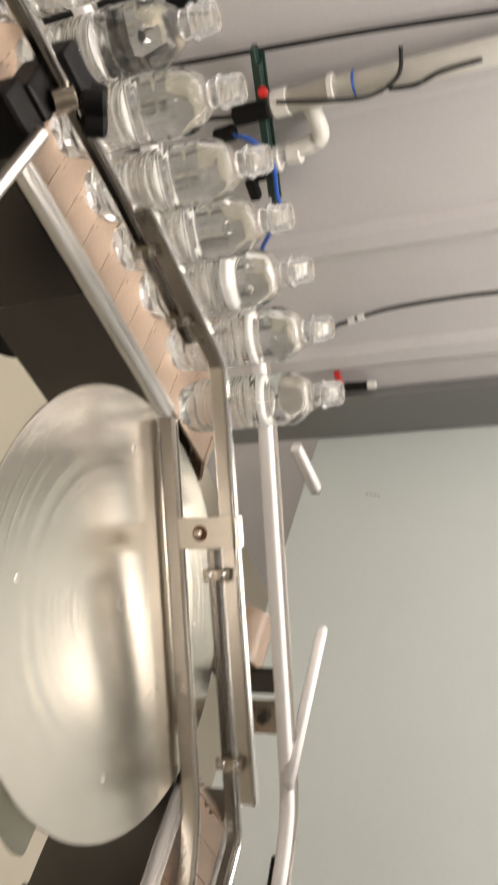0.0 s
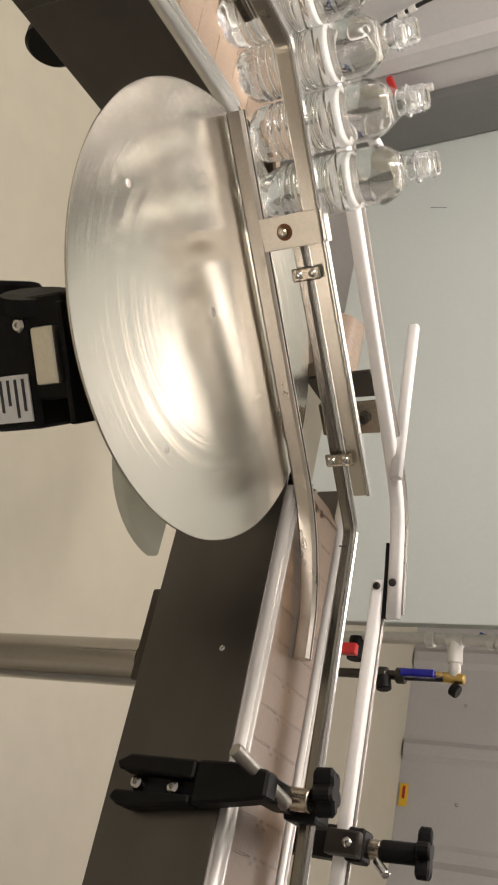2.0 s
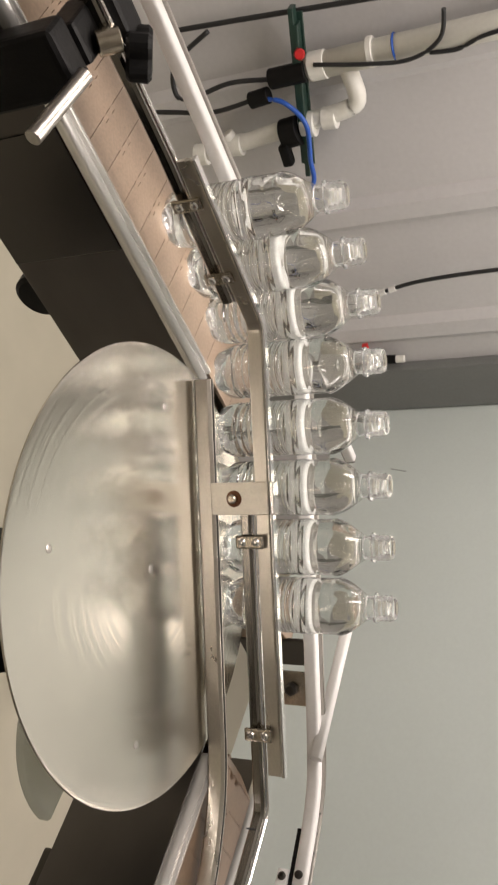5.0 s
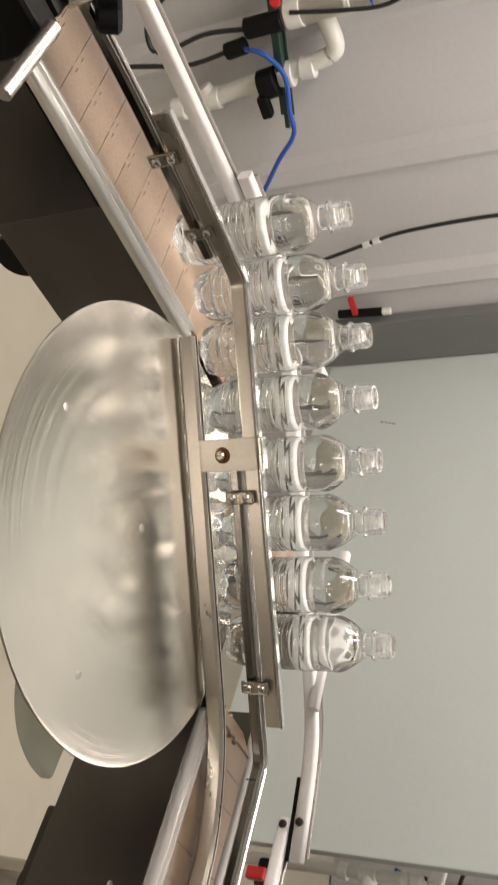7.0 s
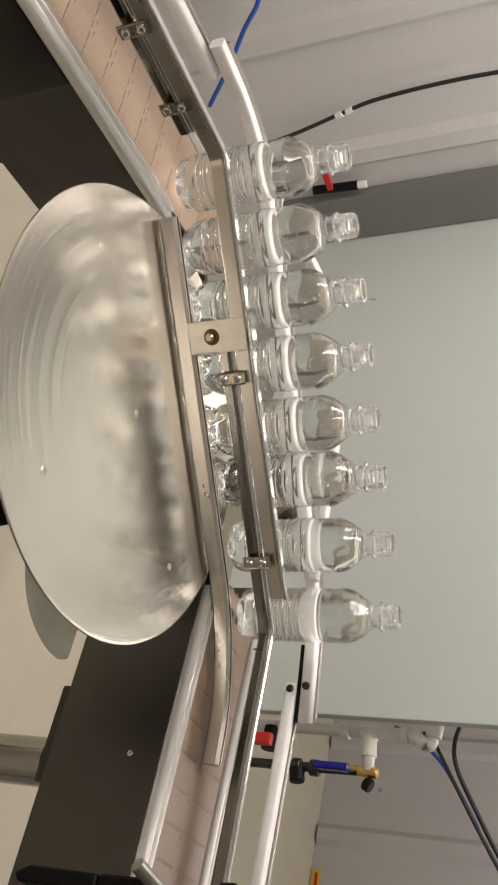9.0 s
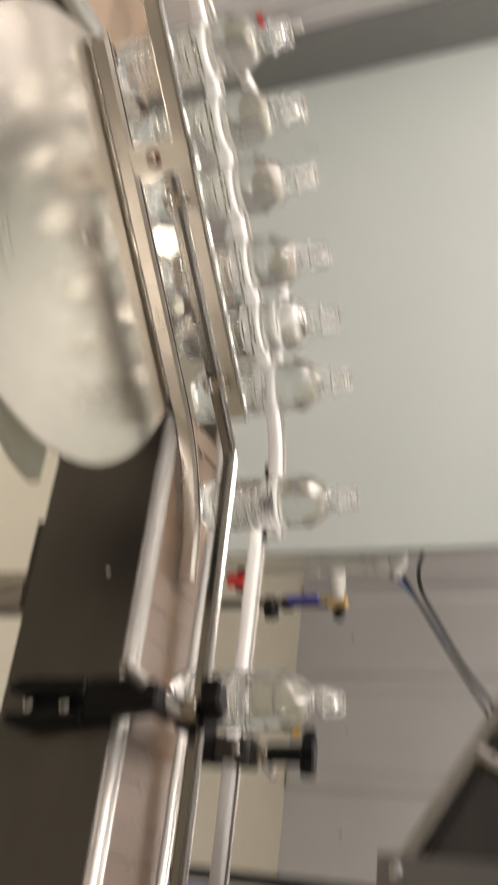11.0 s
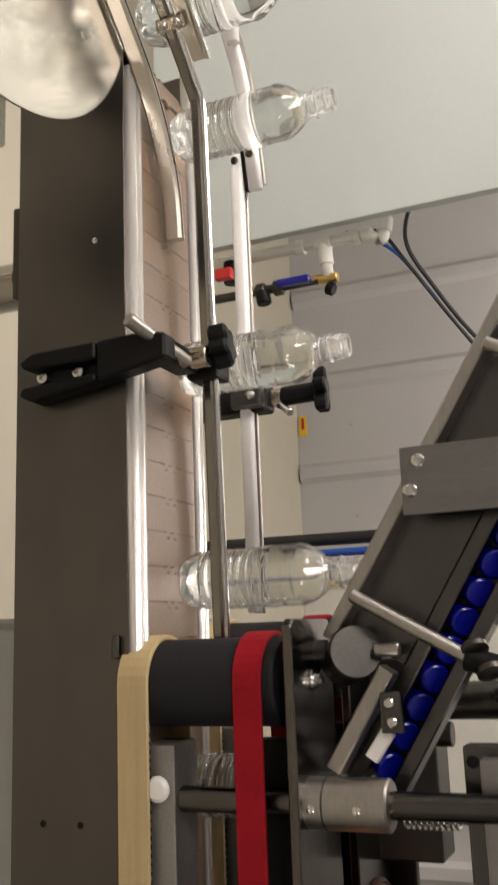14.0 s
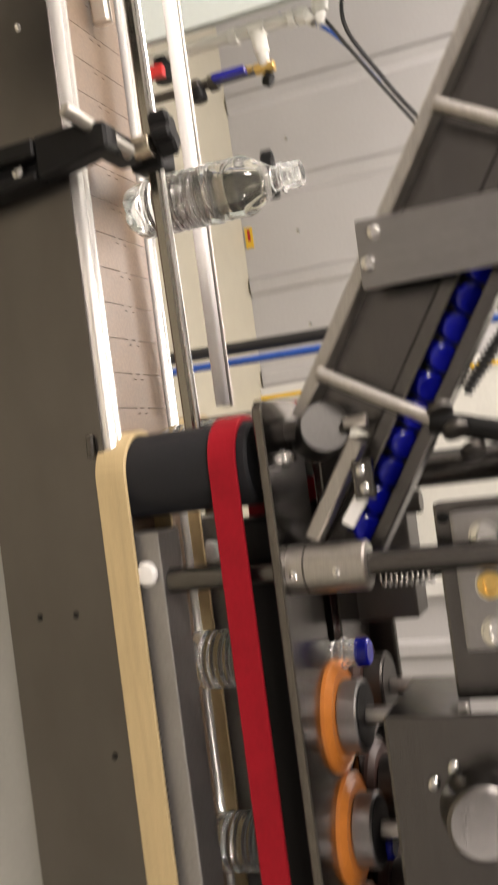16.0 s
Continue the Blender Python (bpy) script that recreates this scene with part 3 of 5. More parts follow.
def drive_motor():
    """Black geared motor hanging under the disc's front."""
    m = thing("drive_motor", (0.19, -0.27, 0.72), WM, "black geared motor with white label under the disc", "motor")
    fr = pose(0.184, -0.23, 0.79, 0, 0, 14)
    part("gearbox", join(box(-0.06, 0.062, -0.05, 0.05, -0.03, 0.032, 0.008, 3, fr), box(-0.06, 0.036, -0.048, 0.05, 0.0, 0.072, 0.006, 3, fr)), BLACK, m)
    part("flange", box(-0.05, 0.06, -0.06, 0.06, 0.0725, 0.079, 0.002, 2, fr), BLACK, m, "dark steel mounting flange")
    part("cover", lathe([(0, 0), (0.03, 0), (0.034, 0.004), (0.034, 0.02), (0, 0.02)], 28, fr @ aim((-0.045, -0.02, 0.02), (-0.2, -0.05, 0.05))[0]), BLACK, m)
    body = box(-0.085, 0.04, -0.06, 0.06, -0.16, -0.031, 0.012, 3)
    for v in body.verts:
        v.co.x += (0.04 + v.co.x) * 0.4 * (-0.031 - v.co.z) / 0.129
    body.transform(fr)
    part("housing", body, BLACK, m)
    for k in range(4):
        part("fin", box(-0.07 + 0.028 * k, -0.064 + 0.028 * k, -0.066, -0.0601, -0.15, -0.04, 0.002, 1, fr), BLACK, m)
    lab = part("label", box(0.01, 0.054, -0.0524, -0.0502, -0.026, 0.024, 0.0004, 1, fr), LABEL, m, "white printed type label")
    for k in range(5):
        part("print_bar", box(0.014, 0.05 - 0.006 * (k % 3), -0.0532, -0.0525, -0.02 + 0.009 * k, -0.017 + 0.009 * k, 0, m=fr), INK, lab)
    part("bracket", box(-0.03, 0.022, -0.066, -0.051, 0.045, 0.071, 0.003, 2, fr), BRIGHT, m, "bent stainless bracket")
    for q in ((-0.035, -0.05, 0.02), (-0.045, -0.05, -0.012)):
        p = fr @ Vector(q)
        screw(p, (0.24, -0.97, 0), 0.007, m)
    for k in range(5):
        p = fr @ Vector((-0.062 + 0.03 * k, -0.063, -0.04))
        screw(p, (0.24, -0.97, 0), 0.004, m, "screw", STEEL_D)


# ---- guide rails ----


def guide_rails():
    # upper front strip round the disc
    pts = [(-0.249, -0.287, 0.979), (-0.171, -0.089, 0.979), (0.297, 0.117, 0.979)]
    fr = thing("upper_guide_rail", (0.05, 0.0, 0.97), WM, "bent stainless guide rail strip with screwed clip plates above the disc", "guide rail")
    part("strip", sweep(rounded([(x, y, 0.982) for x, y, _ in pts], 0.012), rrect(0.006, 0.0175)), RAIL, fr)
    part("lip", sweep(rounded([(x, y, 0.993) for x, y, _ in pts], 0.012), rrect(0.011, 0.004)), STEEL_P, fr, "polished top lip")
    # rails that join it from both conveyors
    outr = thing("outfeed_guide_rail", (0.5, 0.05, 0.95), WM, "long stainless guide rail bar beside the outfeed belt", "guide rail")
    line = [(0.008, -0.0088, 0.956), (0.338, 0.136, 0.956), (0.914, -0.106, 0.956)]
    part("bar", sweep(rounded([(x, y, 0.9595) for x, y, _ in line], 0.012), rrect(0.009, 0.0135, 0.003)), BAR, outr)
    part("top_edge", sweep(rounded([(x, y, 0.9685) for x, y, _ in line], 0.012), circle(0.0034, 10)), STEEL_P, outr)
    part("mark", box(0.356, 0.358, 0.1225, 0.1235, 0.951, 0.963, 0), INK, outr)
    inr = thing("infeed_guide_rail", (-0.3, -0.45, 0.95), WM, "stainless guide rail bar beside the infeed belt", "guide rail")
    line2 = [(-0.56, -1.2, 0.956), (-0.255, -0.287, 0.956), (-0.187, -0.12, 0.956)]
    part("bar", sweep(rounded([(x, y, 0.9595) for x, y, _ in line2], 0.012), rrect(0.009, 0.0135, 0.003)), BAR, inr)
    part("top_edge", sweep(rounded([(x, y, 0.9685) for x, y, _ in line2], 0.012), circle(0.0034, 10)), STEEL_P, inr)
    # clip plates with two screws each
    for cx, cy, d in ((-0.232, -0.243, (0.367, 0.93)), (-0.198, -0.156, (0.367, 0.93)), (0.054, 0.0065, (0.915, 0.403)), (0.255, 0.0945, (0.915, 0.403))):
        d = Vector((*d, 0))
        out = Vector((d.y, -d.x, 0))
        fm = Matrix(((d.x, out.x, 0, cx), (d.y, out.y, 0, cy), (0, 0, 1, 0.967), (0, 0, 0, 1)))
        clip = part("clip_plate", box(-0.0075, 0.0075, 0.0045, 0.0075, -0.017, 0.017, 0.002, 2, fm), STEEL_Y, fr)
        for z in (-0.0085, 0.0085):
            screw(fm @ Vector((0, 0.0075, z)), out, 0.0048, clip)
    # bracket plate with its rusty bolt
    bk = thing("rail_bracket", (0.0, -0.015, 0.91), WM, "stainless bracket plate with a rust-stained bolt", "bracket")
    fm = Matrix(((0.915, 0.403, 0, 0.0085), (0.403, -0.915, 0, -0.013), (0, 0, 1, 0), (0, 0, 0, 1)))
    part("plate", box(-0.0185, 0.0185, 0.006, 0.0085, 0.906, 0.993, 0.0008, 1, fm), BRIGHT, bk)
    part("edge_fold", box(-0.0185, 0.0185, -0.006, 0.0085, 0.9952, 1.0, 0.001, 1, fm), STEEL_P, bk)
    m2 = aim(fm @ Vector((0.0, 0.0086, 0.951)), fm @ Vector((0.0, 0.02, 0.951)))[0]
    part("rust_stain", lathe([(0, 0), (0.0095, 0), (0.0095, 0.0004), (0, 0.0004)], 20, m2), RUST, bk)
    part("bolt", lathe([(0, 0), (0.0055, 0), (0.0055, 0.006), (0.0035, 0.0085), (0, 0.0085)], 12, m2), STEEL_Y, bk, "small rusty bolt")
    # low rail just over the disc
    lr = thing("lower_guide_rail", (0.15, 0.04, 0.9085), WM, "low weathered stainless guide rail over the disc edge", "guide rail")
    low = [(-0.118, -0.068, 0.917), (0.315, 0.113, 0.917), (0.42, 0.118, 0.917), (0.489, 0.094, 0.917)]
    part("bar", sweep(rounded([(x, y, 0.9145) for x, y, _ in low], 0.05), rrect(0.014, 0.021, 0.003)), RAIL, lr)
    part("seam", sweep(rounded([(x, y, 0.925) for x, y, _ in low], 0.05), rrect(0.003, 0.0015, 0.0004)), STEEL_D, lr)
    # white rear rails
    rod_t = thing("rear_guide_rail", (0.05, 0.15, 0.97), WM, "white plastic covered rear guide rail bent round the disc", "guide rail", "white rear rails")
    back = [(-0.298, -0.105, 0.985), (-0.262, -0.02, 0.985), (-0.205, 0.034, 0.985), (-0.14, 0.062, 0.985), (0.25, 0.222, 0.985), (0.318, 0.24, 0.985), (0.446, 0.212, 0.985)]
    part("cover", shade(sweep(rounded(back, 0.05), oval(0.016, 0.017))), WHITE, rod_t)
    part("spine", sweep(rounded([(x - 0.4 * 0.0115, y + 0.9164 * 0.0115, z + 0.003) for x, y, z in back], 0.05), rrect(0.005, 0.016, 0.001)), STEEL, rod_t)
    part("gap_strip", sweep([(0.352, 0.2335, 0.9735), (0.446, 0.2125, 0.9735)], rrect(0.012, 0.004, 0.001)), BLACK, rod_t, "black strip under the rail's end")
    for p in ((-0.279, -0.056), (0.401, 0.2205)):
        screw((p[0], p[1] - 0.009, 0.985), (0.2, -0.97, 0), 0.005, rod_t, "screw", STEEL_D, 0.002)
    for x, y in ((0.33, 0.232), (0.353, 0.2275), (0.375, 0.224)):
        part("pencil_mark", box(x, x + 0.002, y + 0.008, y + 0.0105, 0.9936, 0.9941, 0), INK, rod_t)
    rod_o = thing("rear_outfeed_rail", (0.7, 0.1, 0.955), WM, "straight white plastic rear rail along the outfeed belt", "guide rail", "white rear rails")
    part("cover", shade(sweep([(0.40, 0.222, 0.964), (0.9328, 0.0131, 0.9527)], oval(0.0145, 0.0155))), WHITE, rod_o)
    part("spine", sweep([(0.406, 0.232, 0.966), (0.9385, 0.0231, 0.9547)], rrect(0.005, 0.014, 0.001)), STEEL, rod_o)
    screw((0.405, 0.2115, 0.964), (-0.3, -0.95, 0), 0.005, rod_o, "screw", STEEL_D, 0.002)
    rod_i = thing("rear_infeed_rail", (-0.45, -0.6, 0.955), WM, "straight white plastic rear rail along the infeed belt", "guide rail", "white rear rails")
    part("cover", shade(sweep([(-0.66, -1.2, 0.964), (-0.282, -0.072, 0.964)], oval(0.016, 0.017))), WHITE, rod_i)
    part("spine", sweep([(-0.672, -1.196, 0.966), (-0.294, -0.068, 0.966)], rrect(0.005, 0.014, 0.001)), STEEL, rod_i)
    # white support rails behind the disc
    for a, b, w in (((0.058, 0.275, 1.0), (0.27, 0.208, 0.994), 0.014), ((-0.125, 0.212, 1.0), (-0.16, 0.14, 0.994), 0.014)):
        s = thing("support_rail", ((a[0] + b[0]) / 2, (a[1] + b[1]) / 2, 0.99), WM, "short white plastic support rail on a steel backing", "guide rail", "white support rails")
        part("cover", shade(sweep([a, b], oval(w, 0.014))), WHITE, s)
        part("backing", sweep([(a[0], a[1] + 0.011, a[2] - 0.004), (b[0], b[1] + 0.011, b[2] - 0.004)], rrect(0.006, 0.014, 0.001)), STEEL_D, s)
    # rear bracket that carries the white rail
    b = thing("rear_bracket", (0.18, 0.26, 0.89), WM, "weathered steel angle bracket with a hexagon bolt behind the disc", "bracket")
    part("upright", box(-0.022, 0.022, -0.0025, 0.0025, 0.905, 0.985, 0.001, 1, pose(0.185, 0.228, 0, 0, 0, 23.6)), STEEL_Y, b)
    part("foot", box(-0.022, 0.022, 0.0026, 0.05, 0.88, 0.905, 0.001, 1, pose(0.185, 0.228, 0, 0, 0, 23.6)), STEEL_Y, b)
    part("bolt", lathe([(0, 0), (0.009, 0), (0.009, 0.006), (0.006, 0.009), (0, 0.009)], 6, pose(0.185, 0.228, 0, 0, 0, 23.6) @ aim((0, -0.0026, 0.945), (0, -0.1, 0.945))[0]), STEEL_D, b)
    b2 = thing("belt_end_housing", (0.12, 0.26, 0.86), WM, "rounded tan end housing of the belt with a steel plate", "housing")
    part("housing", rod((0.05, 0.262, 0.895), (0.125, 0.228, 0.895), 0.036, 32), CHAIN, b2)
    part("end_plate", box(-0.028, 0.028, -0.003, 0.003, 0.86, 0.955, 0.001, 1, pose(0.135, 0.25, 0, 0, 0, 66)), STEEL_D, b2)


# ---- rail clamps ----
def clamps():
    # front clamp of the outfeed conveyor: forked side bracket, arm over the belt, knob, pin
    c = thing("rail_clamp", (0.58, 0.2, 0.78), RM, "black plastic guide rail clamp with star knob and steel pin", "clamp", "rail clamps")
    body = part("bracket", slab_uz([(0.554, 0.872), (0.599, 0.872), (0.59, 0.925), (0.584, 0.956), (0.557, 0.956), (0.552, 0.92)], 0.18, 0.206), BLACK, c)
    part("prong", slab_uz([(0.556, 0.79), (0.565, 0.774), (0.573, 0.779), (0.5735, 0.8718), (0.555, 0.8718)], 0.178, 0.206, 0.002), BLACK, body)
    part("prong", slab_uz([(0.594, 0.779), (0.602, 0.774), (0.610, 0.788), (0.5985, 0.8718), (0.59, 0.8718)], 0.178, 0.206, 0.002), BLACK, body)
    part("slot_back", slab_uz([(0.574, 0.8), (0.5935, 0.8), (0.5895, 0.8715), (0.574, 0.8715)], 0.196, 0.206, 0.001), RUBBER, body)
    part("arm", box(0.558, 0.583, 0.2065, 0.262, 0.927, 0.955, 0.006, 3), BLACK, c)
    for z in (0.80, 0.846):
        screw((0.583, 0.1955, z), (0, -1, 0), 0.009, c, "bolt", STEEL_P, 0.012)
    part("pin", rod((0.545, 0.158, 0.925), (0.579, 0.228, 0.958), 0.0075, 18), STEEL, c, "dull steel pin")
    part("collar", rod((0.569, 0.247, 0.945), (0.569, 0.247, 0.975), 0.012, 20), STEEL_Y, c)
    part("rail_grip", box(0.557, 0.588, 0.262, 0.3, 0.938, 0.976, 0.005), BLACK, c)
    part("star_knob", star(0.026, 0.022, 5, 0.6, aim((0.556, 0.262, 0.972), (0.55, 0.27, 1.02))[0]), BLACK, c)
    # rear clamp of the outfeed conveyor
    c = thing("rail_clamp", (0.585, 0.42, 0.83), RM, "black plastic rear rail clamp with star knob", "clamp", "rail clamps")
    part("bracket", slab_uz([(0.566, 0.84), (0.602, 0.84), (0.602, 0.985), (0.566, 0.985)], 0.381, 0.412), BLACK, c)
    part("jaw", box(0.572, 0.6, 0.365, 0.38, 0.945, 0.985, 0.003), STEEL_D, c)
    screw((0.586, 0.3648, 0.972), (0, -1, 0), 0.006, c, "bolt", STEEL_P, 0.005)
    part("collar", rod((0.584, 0.402, 0.985), (0.584, 0.402, 1.0), 0.011, 20), STEEL_Y, c)
    part("stem", rod((0.584, 0.402, 1.0), (0.582, 0.405, 1.042), 0.012, 20), BLACK, c)
    part("star_knob", star(0.03, 0.016, 5, 0.5, aim((0.582, 0.405, 1.04), (0.58, 0.42, 1.112))[0]), BLACK, c)
    part("pin", rod((0.597, 0.39, 1.0), (0.612, 0.375, 1.018), 0.005, 14), STEEL_P, c)
    # front clamp of the infeed conveyor
    c = thing("rail_clamp", (-0.1, -0.47, 0.78), LM, "black plastic guide rail clamp with star knob and steel pin", "clamp", "rail clamps")
    part("bracket", box(-0.105, -0.07, -0.53, -0.468, 0.77, 0.955, 0.008, 3), BLACK, c)
    part("arm", box(-0.165, -0.1055, -0.518, -0.478, 0.925, 0.957, 0.005), BLACK, c)
    part("pin", rod((0.005, -0.478, 0.945), (-0.078, -0.484, 0.965), 0.0075, 18), STEEL, c, "dull steel pin")
    part("collar", rod((-0.128, -0.487, 0.957), (-0.14, -0.482, 0.975), 0.012, 20), STEEL_Y, c)
    part("rail_grip", box(-0.185, -0.15, -0.52, -0.47, 0.94, 0.978, 0.006), BLACK, c)
    part("star_knob", star(0.028, 0.024, 4, 0.62, aim((-0.155, -0.462, 0.965), (-0.17, -0.44, 1.01))[0]), BLACK, c)
    # rear clamp of the infeed conveyor
    BM = LM @ Matrix.Translation((0, 0.045, 0.012))
    c = thing("rail_clamp", (-0.3, -0.52, 0.9), BM, "black plastic rear rail clamp with star knob", "clamp", "rail clamps")
    part("bracket", box(-0.295, -0.265, -0.56, -0.52, 0.84, 0.99, 0.006), BLACK, c)
    part("arm", box(-0.34, -0.2955, -0.555, -0.523, 0.955, 0.99, 0.006), BLACK, c)
    part("jaw", box(-0.262, -0.246, -0.545, -0.515, 0.95, 0.985, 0.003), BLACK, c)
    screw((-0.2458, -0.53, 0.968), (1, 0, 0), 0.006, c, "bolt", STEEL_P, 0.005)
    part("collar", rod((-0.325, -0.54, 0.99), (-0.325, -0.54, 1.008), 0.011, 20), STEEL_Y, c)
    part("star_knob", star(0.03, 0.03, 4, 0.6, aim((-0.325, -0.54, 1.006), (-0.335, -0.53, 1.1))[0]), BLACK, c)
    part("pin", rod((-0.315, -0.535, 1.0), (-0.29, -0.56, 1.03), 0.006, 14), STEEL_P, c)


def slab_uz(outline, n0, n1, bevel=0.003):
    """A plate whose outline lies in the upright plane along the conveyor."""
    bm = slab(outline, n0, n1, bevel)
    for v in bm.verts:
        v.co = Vector((v.co.x, v.co.z, v.co.y))
    bmesh.ops.recalc_face_normals(bm, faces=list(bm.faces))
    return bm


# ---- bottles ----
def bottle_profile(inset=0.0, top=None, rib=0.0028):
    """Radius and height of the bottle's wall from the foot to the mouth."""
    pts = [(0.0, 0.0075), (0.008, 0.0045), (0.016, 0.001), (0.0205, 0.0), (0.0245, 0.0016), (0.0278, 0.0055), (0.0302, 0.011), (0.0314, 0.0175), (0.0317, 0.023), (0.0318, 0.0255)]
    z = 0.026
    while z < 0.0925:
        k = (z - 0.026) / 0.0095
        pts.append((0.0318 - rib * (0.5 - 0.5 * math.cos(2 * math.pi * k)) ** 2.2, z))
        z += 0.0012
    pts += [(0.0322, 0.1), (0.0325, 0.103), (0.0325, 0.106), (0.0316, 0.1085), (0.0314, 0.111), (0.0314, 0.134), (0.0317, 0.137), (0.0323, 0.139),
            (0.0318, 0.1425), (0.0302, 0.1475), (0.0275, 0.153), (0.0240, 0.1585), (0.0205, 0.1635), (0.0172, 0.168), (0.0148, 0.1715), (0.0132, 0.1745), (0.0126, 0.177),
            (0.0126, 0.1795)]
    if top:
        pts = [(r, z) for r, z in pts if z < top]
    return [(max(0, r * 1.06 - inset) if r > 0 else 0, z * 1.015 + (inset if z < 0.01 else 0)) for r, z in pts]


def petals(a, z):
    """Five petals pressed into the foot."""
    if 0.14 < z < 0.176:
        s = math.sin(math.pi * (z - 0.14) / 0.036)
        return 1 - 0.11 * s * (0.5 + 0.5 * math.cos(7 * a + 45 * (z - 0.14))) ** 2
    if z > 0.03:
        return 1
    k = 1 - z / 0.03
    return 1 - 0.17 * k * (0.5 + 0.5 * math.cos(5 * a)) ** 2 - 0.025 * k * math.cos(20 * a)


def water_bottle(first=[]):
    if not first:
        root = new("water_bottle")
        ORIGIN[root.name] = Vector((0, 0, 0))
        tagged(root, "clear ribbed plastic bottle filled with water, uncapped", "bottle", "bottles on the line")
        part("shell", lathe(bottle_profile(), 60, None, petals, 3.2), PET, root)
        ring = [(0.0138, 0.176), (0.0136, 0.1845), (0.0172, 0.1852), (0.0178, 0.1865), (0.0172, 0.188), (0.0138, 0.1888)]
        for k in range(3):
            z0 = 0.1905 + 0.0055 * k
            ring += [(0.0138, z0), (0.0152, z0 + 0.001), (0.0152, z0 + 0.0024), (0.0138, z0 + 0.0036)]
        ring += [(0.0138, 0.2075), (0.0132, 0.2085), (0.0118, 0.2085), (0.0112, 0.2075), (0.0112, 0.1775), (0.0138, 0.176)]
        part("neck_finish", lathe(ring, 48, None, None, 0.9), PETNECK, root, "thick clear threaded neck")
        wet = bottle_profile(0.0005, 0.166, 0.0027)
        part("water", lathe(wet + [(0, wet[-1][1])], 60, None, petals, 1.2), WATER, root, "clear still water")
        for piece in root.children:
            piece.visible_shadow = False
        first.append(root)
        return root
    return copy_thing(first[0], Matrix.Identity(4))


# ---- capping machine ----
def belt_loop(cu, cn, far, r, z0, z1, thick):
    pts = []
    for k in range(17):
        a = math.pi / 2 + math.pi * k / 16
        pts.append((cu + r * math.cos(a), cn + r * math.sin(a), (z0 + z1) / 2))
    for k in range(17):
        a = -math.pi / 2 + math.pi * k / 16
        pts.append((far + r * math.cos(a), cn + r * math.sin(a), (z0 + z1) / 2))
    return sweep(pts, rrect(thick, z1 - z0, 0.0008), closed=True)


def gripper(cn, u0):
    name = "bottle_gripper"
    g = thing(name, (1.3, cn, 0.875), RM, "bottle gripping belt drive with beige and red belts on dark rollers", "gripper drive", "gripper drives")
    for u in (u0, 1.78):
        part("roller", lathe([(0, 0.885), (0.041, 0.885), (0.0435, 0.888), (0.0435, 1.048), (0.041, 1.051), (0, 1.051)], 40, pose(u, cn, 0)), RUBBER, g)
    part("lower_belt", belt_loop(u0, cn, 1.78, 0.0465, 0.885, 0.919, 0.005), BEIGE, g, "beige ribbed belt")
    part("upper_belt", belt_loop(u0, cn, 1.78, 0.0465, 1.012, 1.041, 0.005), REDBELT, g, "red belt")
    part("belt_teeth", join(*[box(0.96 + 0.008 * k, 0.9635 + 0.008 * k, cn - 0.0439, cn - 0.0418, 0.9135, 0.919, 0) for k in range(95)]), RUBBER, g)
    part("beam", box(0.972, 1.73, cn - 0.036, cn + 0.014, 0.886, 0.942, 0.002), RAWALU, g, "light machined aluminium beam")
    part("beam_backing", box(0.972, 1.73, cn + 0.0145, cn + 0.034, 0.886, 0.93, 0.002), WEB, g)
    part("inner_guide", box(0.97, 1.73, cn - 0.008, cn + 0.03, 1.008, 1.064, 0.004), BLACK, g, "black plastic belt guide")
    part("button", lathe([(0, 0), (0.0105, 0), (0.0125, 0.002), (0.0125, 0.005), (0.009, 0.008), (0, 0.0085)], 20, aim((1.013, cn - 0.036, 0.925), (1.013, cn - 1, 0.925))[0]), WHITE, g, "white plastic button")
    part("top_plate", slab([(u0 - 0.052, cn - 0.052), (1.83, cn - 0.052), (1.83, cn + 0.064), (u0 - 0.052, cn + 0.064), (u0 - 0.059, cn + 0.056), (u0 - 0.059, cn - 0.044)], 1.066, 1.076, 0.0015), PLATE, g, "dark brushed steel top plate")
    part("slot", box(u0 - 0.0035, u0 + 0.0035, cn - 0.032, cn + 0.034, 1.0762, 1.0768, 0), STEEL_P, g)
    part("bolt", lathe([(0, 0), (0.011, 0), (0.011, 0.002), (0.0065, 0.0025), (0.0065, 0.008), (0.004, 0.01), (0, 0.01)], 12, pose(u0, cn, 1.077)), STEEL_P, g)
    part("end_plate", slab([(u0 - 0.05, cn - 0.044), (u0 - 0.026, cn - 0.046), (u0 - 0.026, cn + 0.04), (u0 - 0.05, cn + 0.04)], 0.876, 0.8845, 0.002), WEB, g)


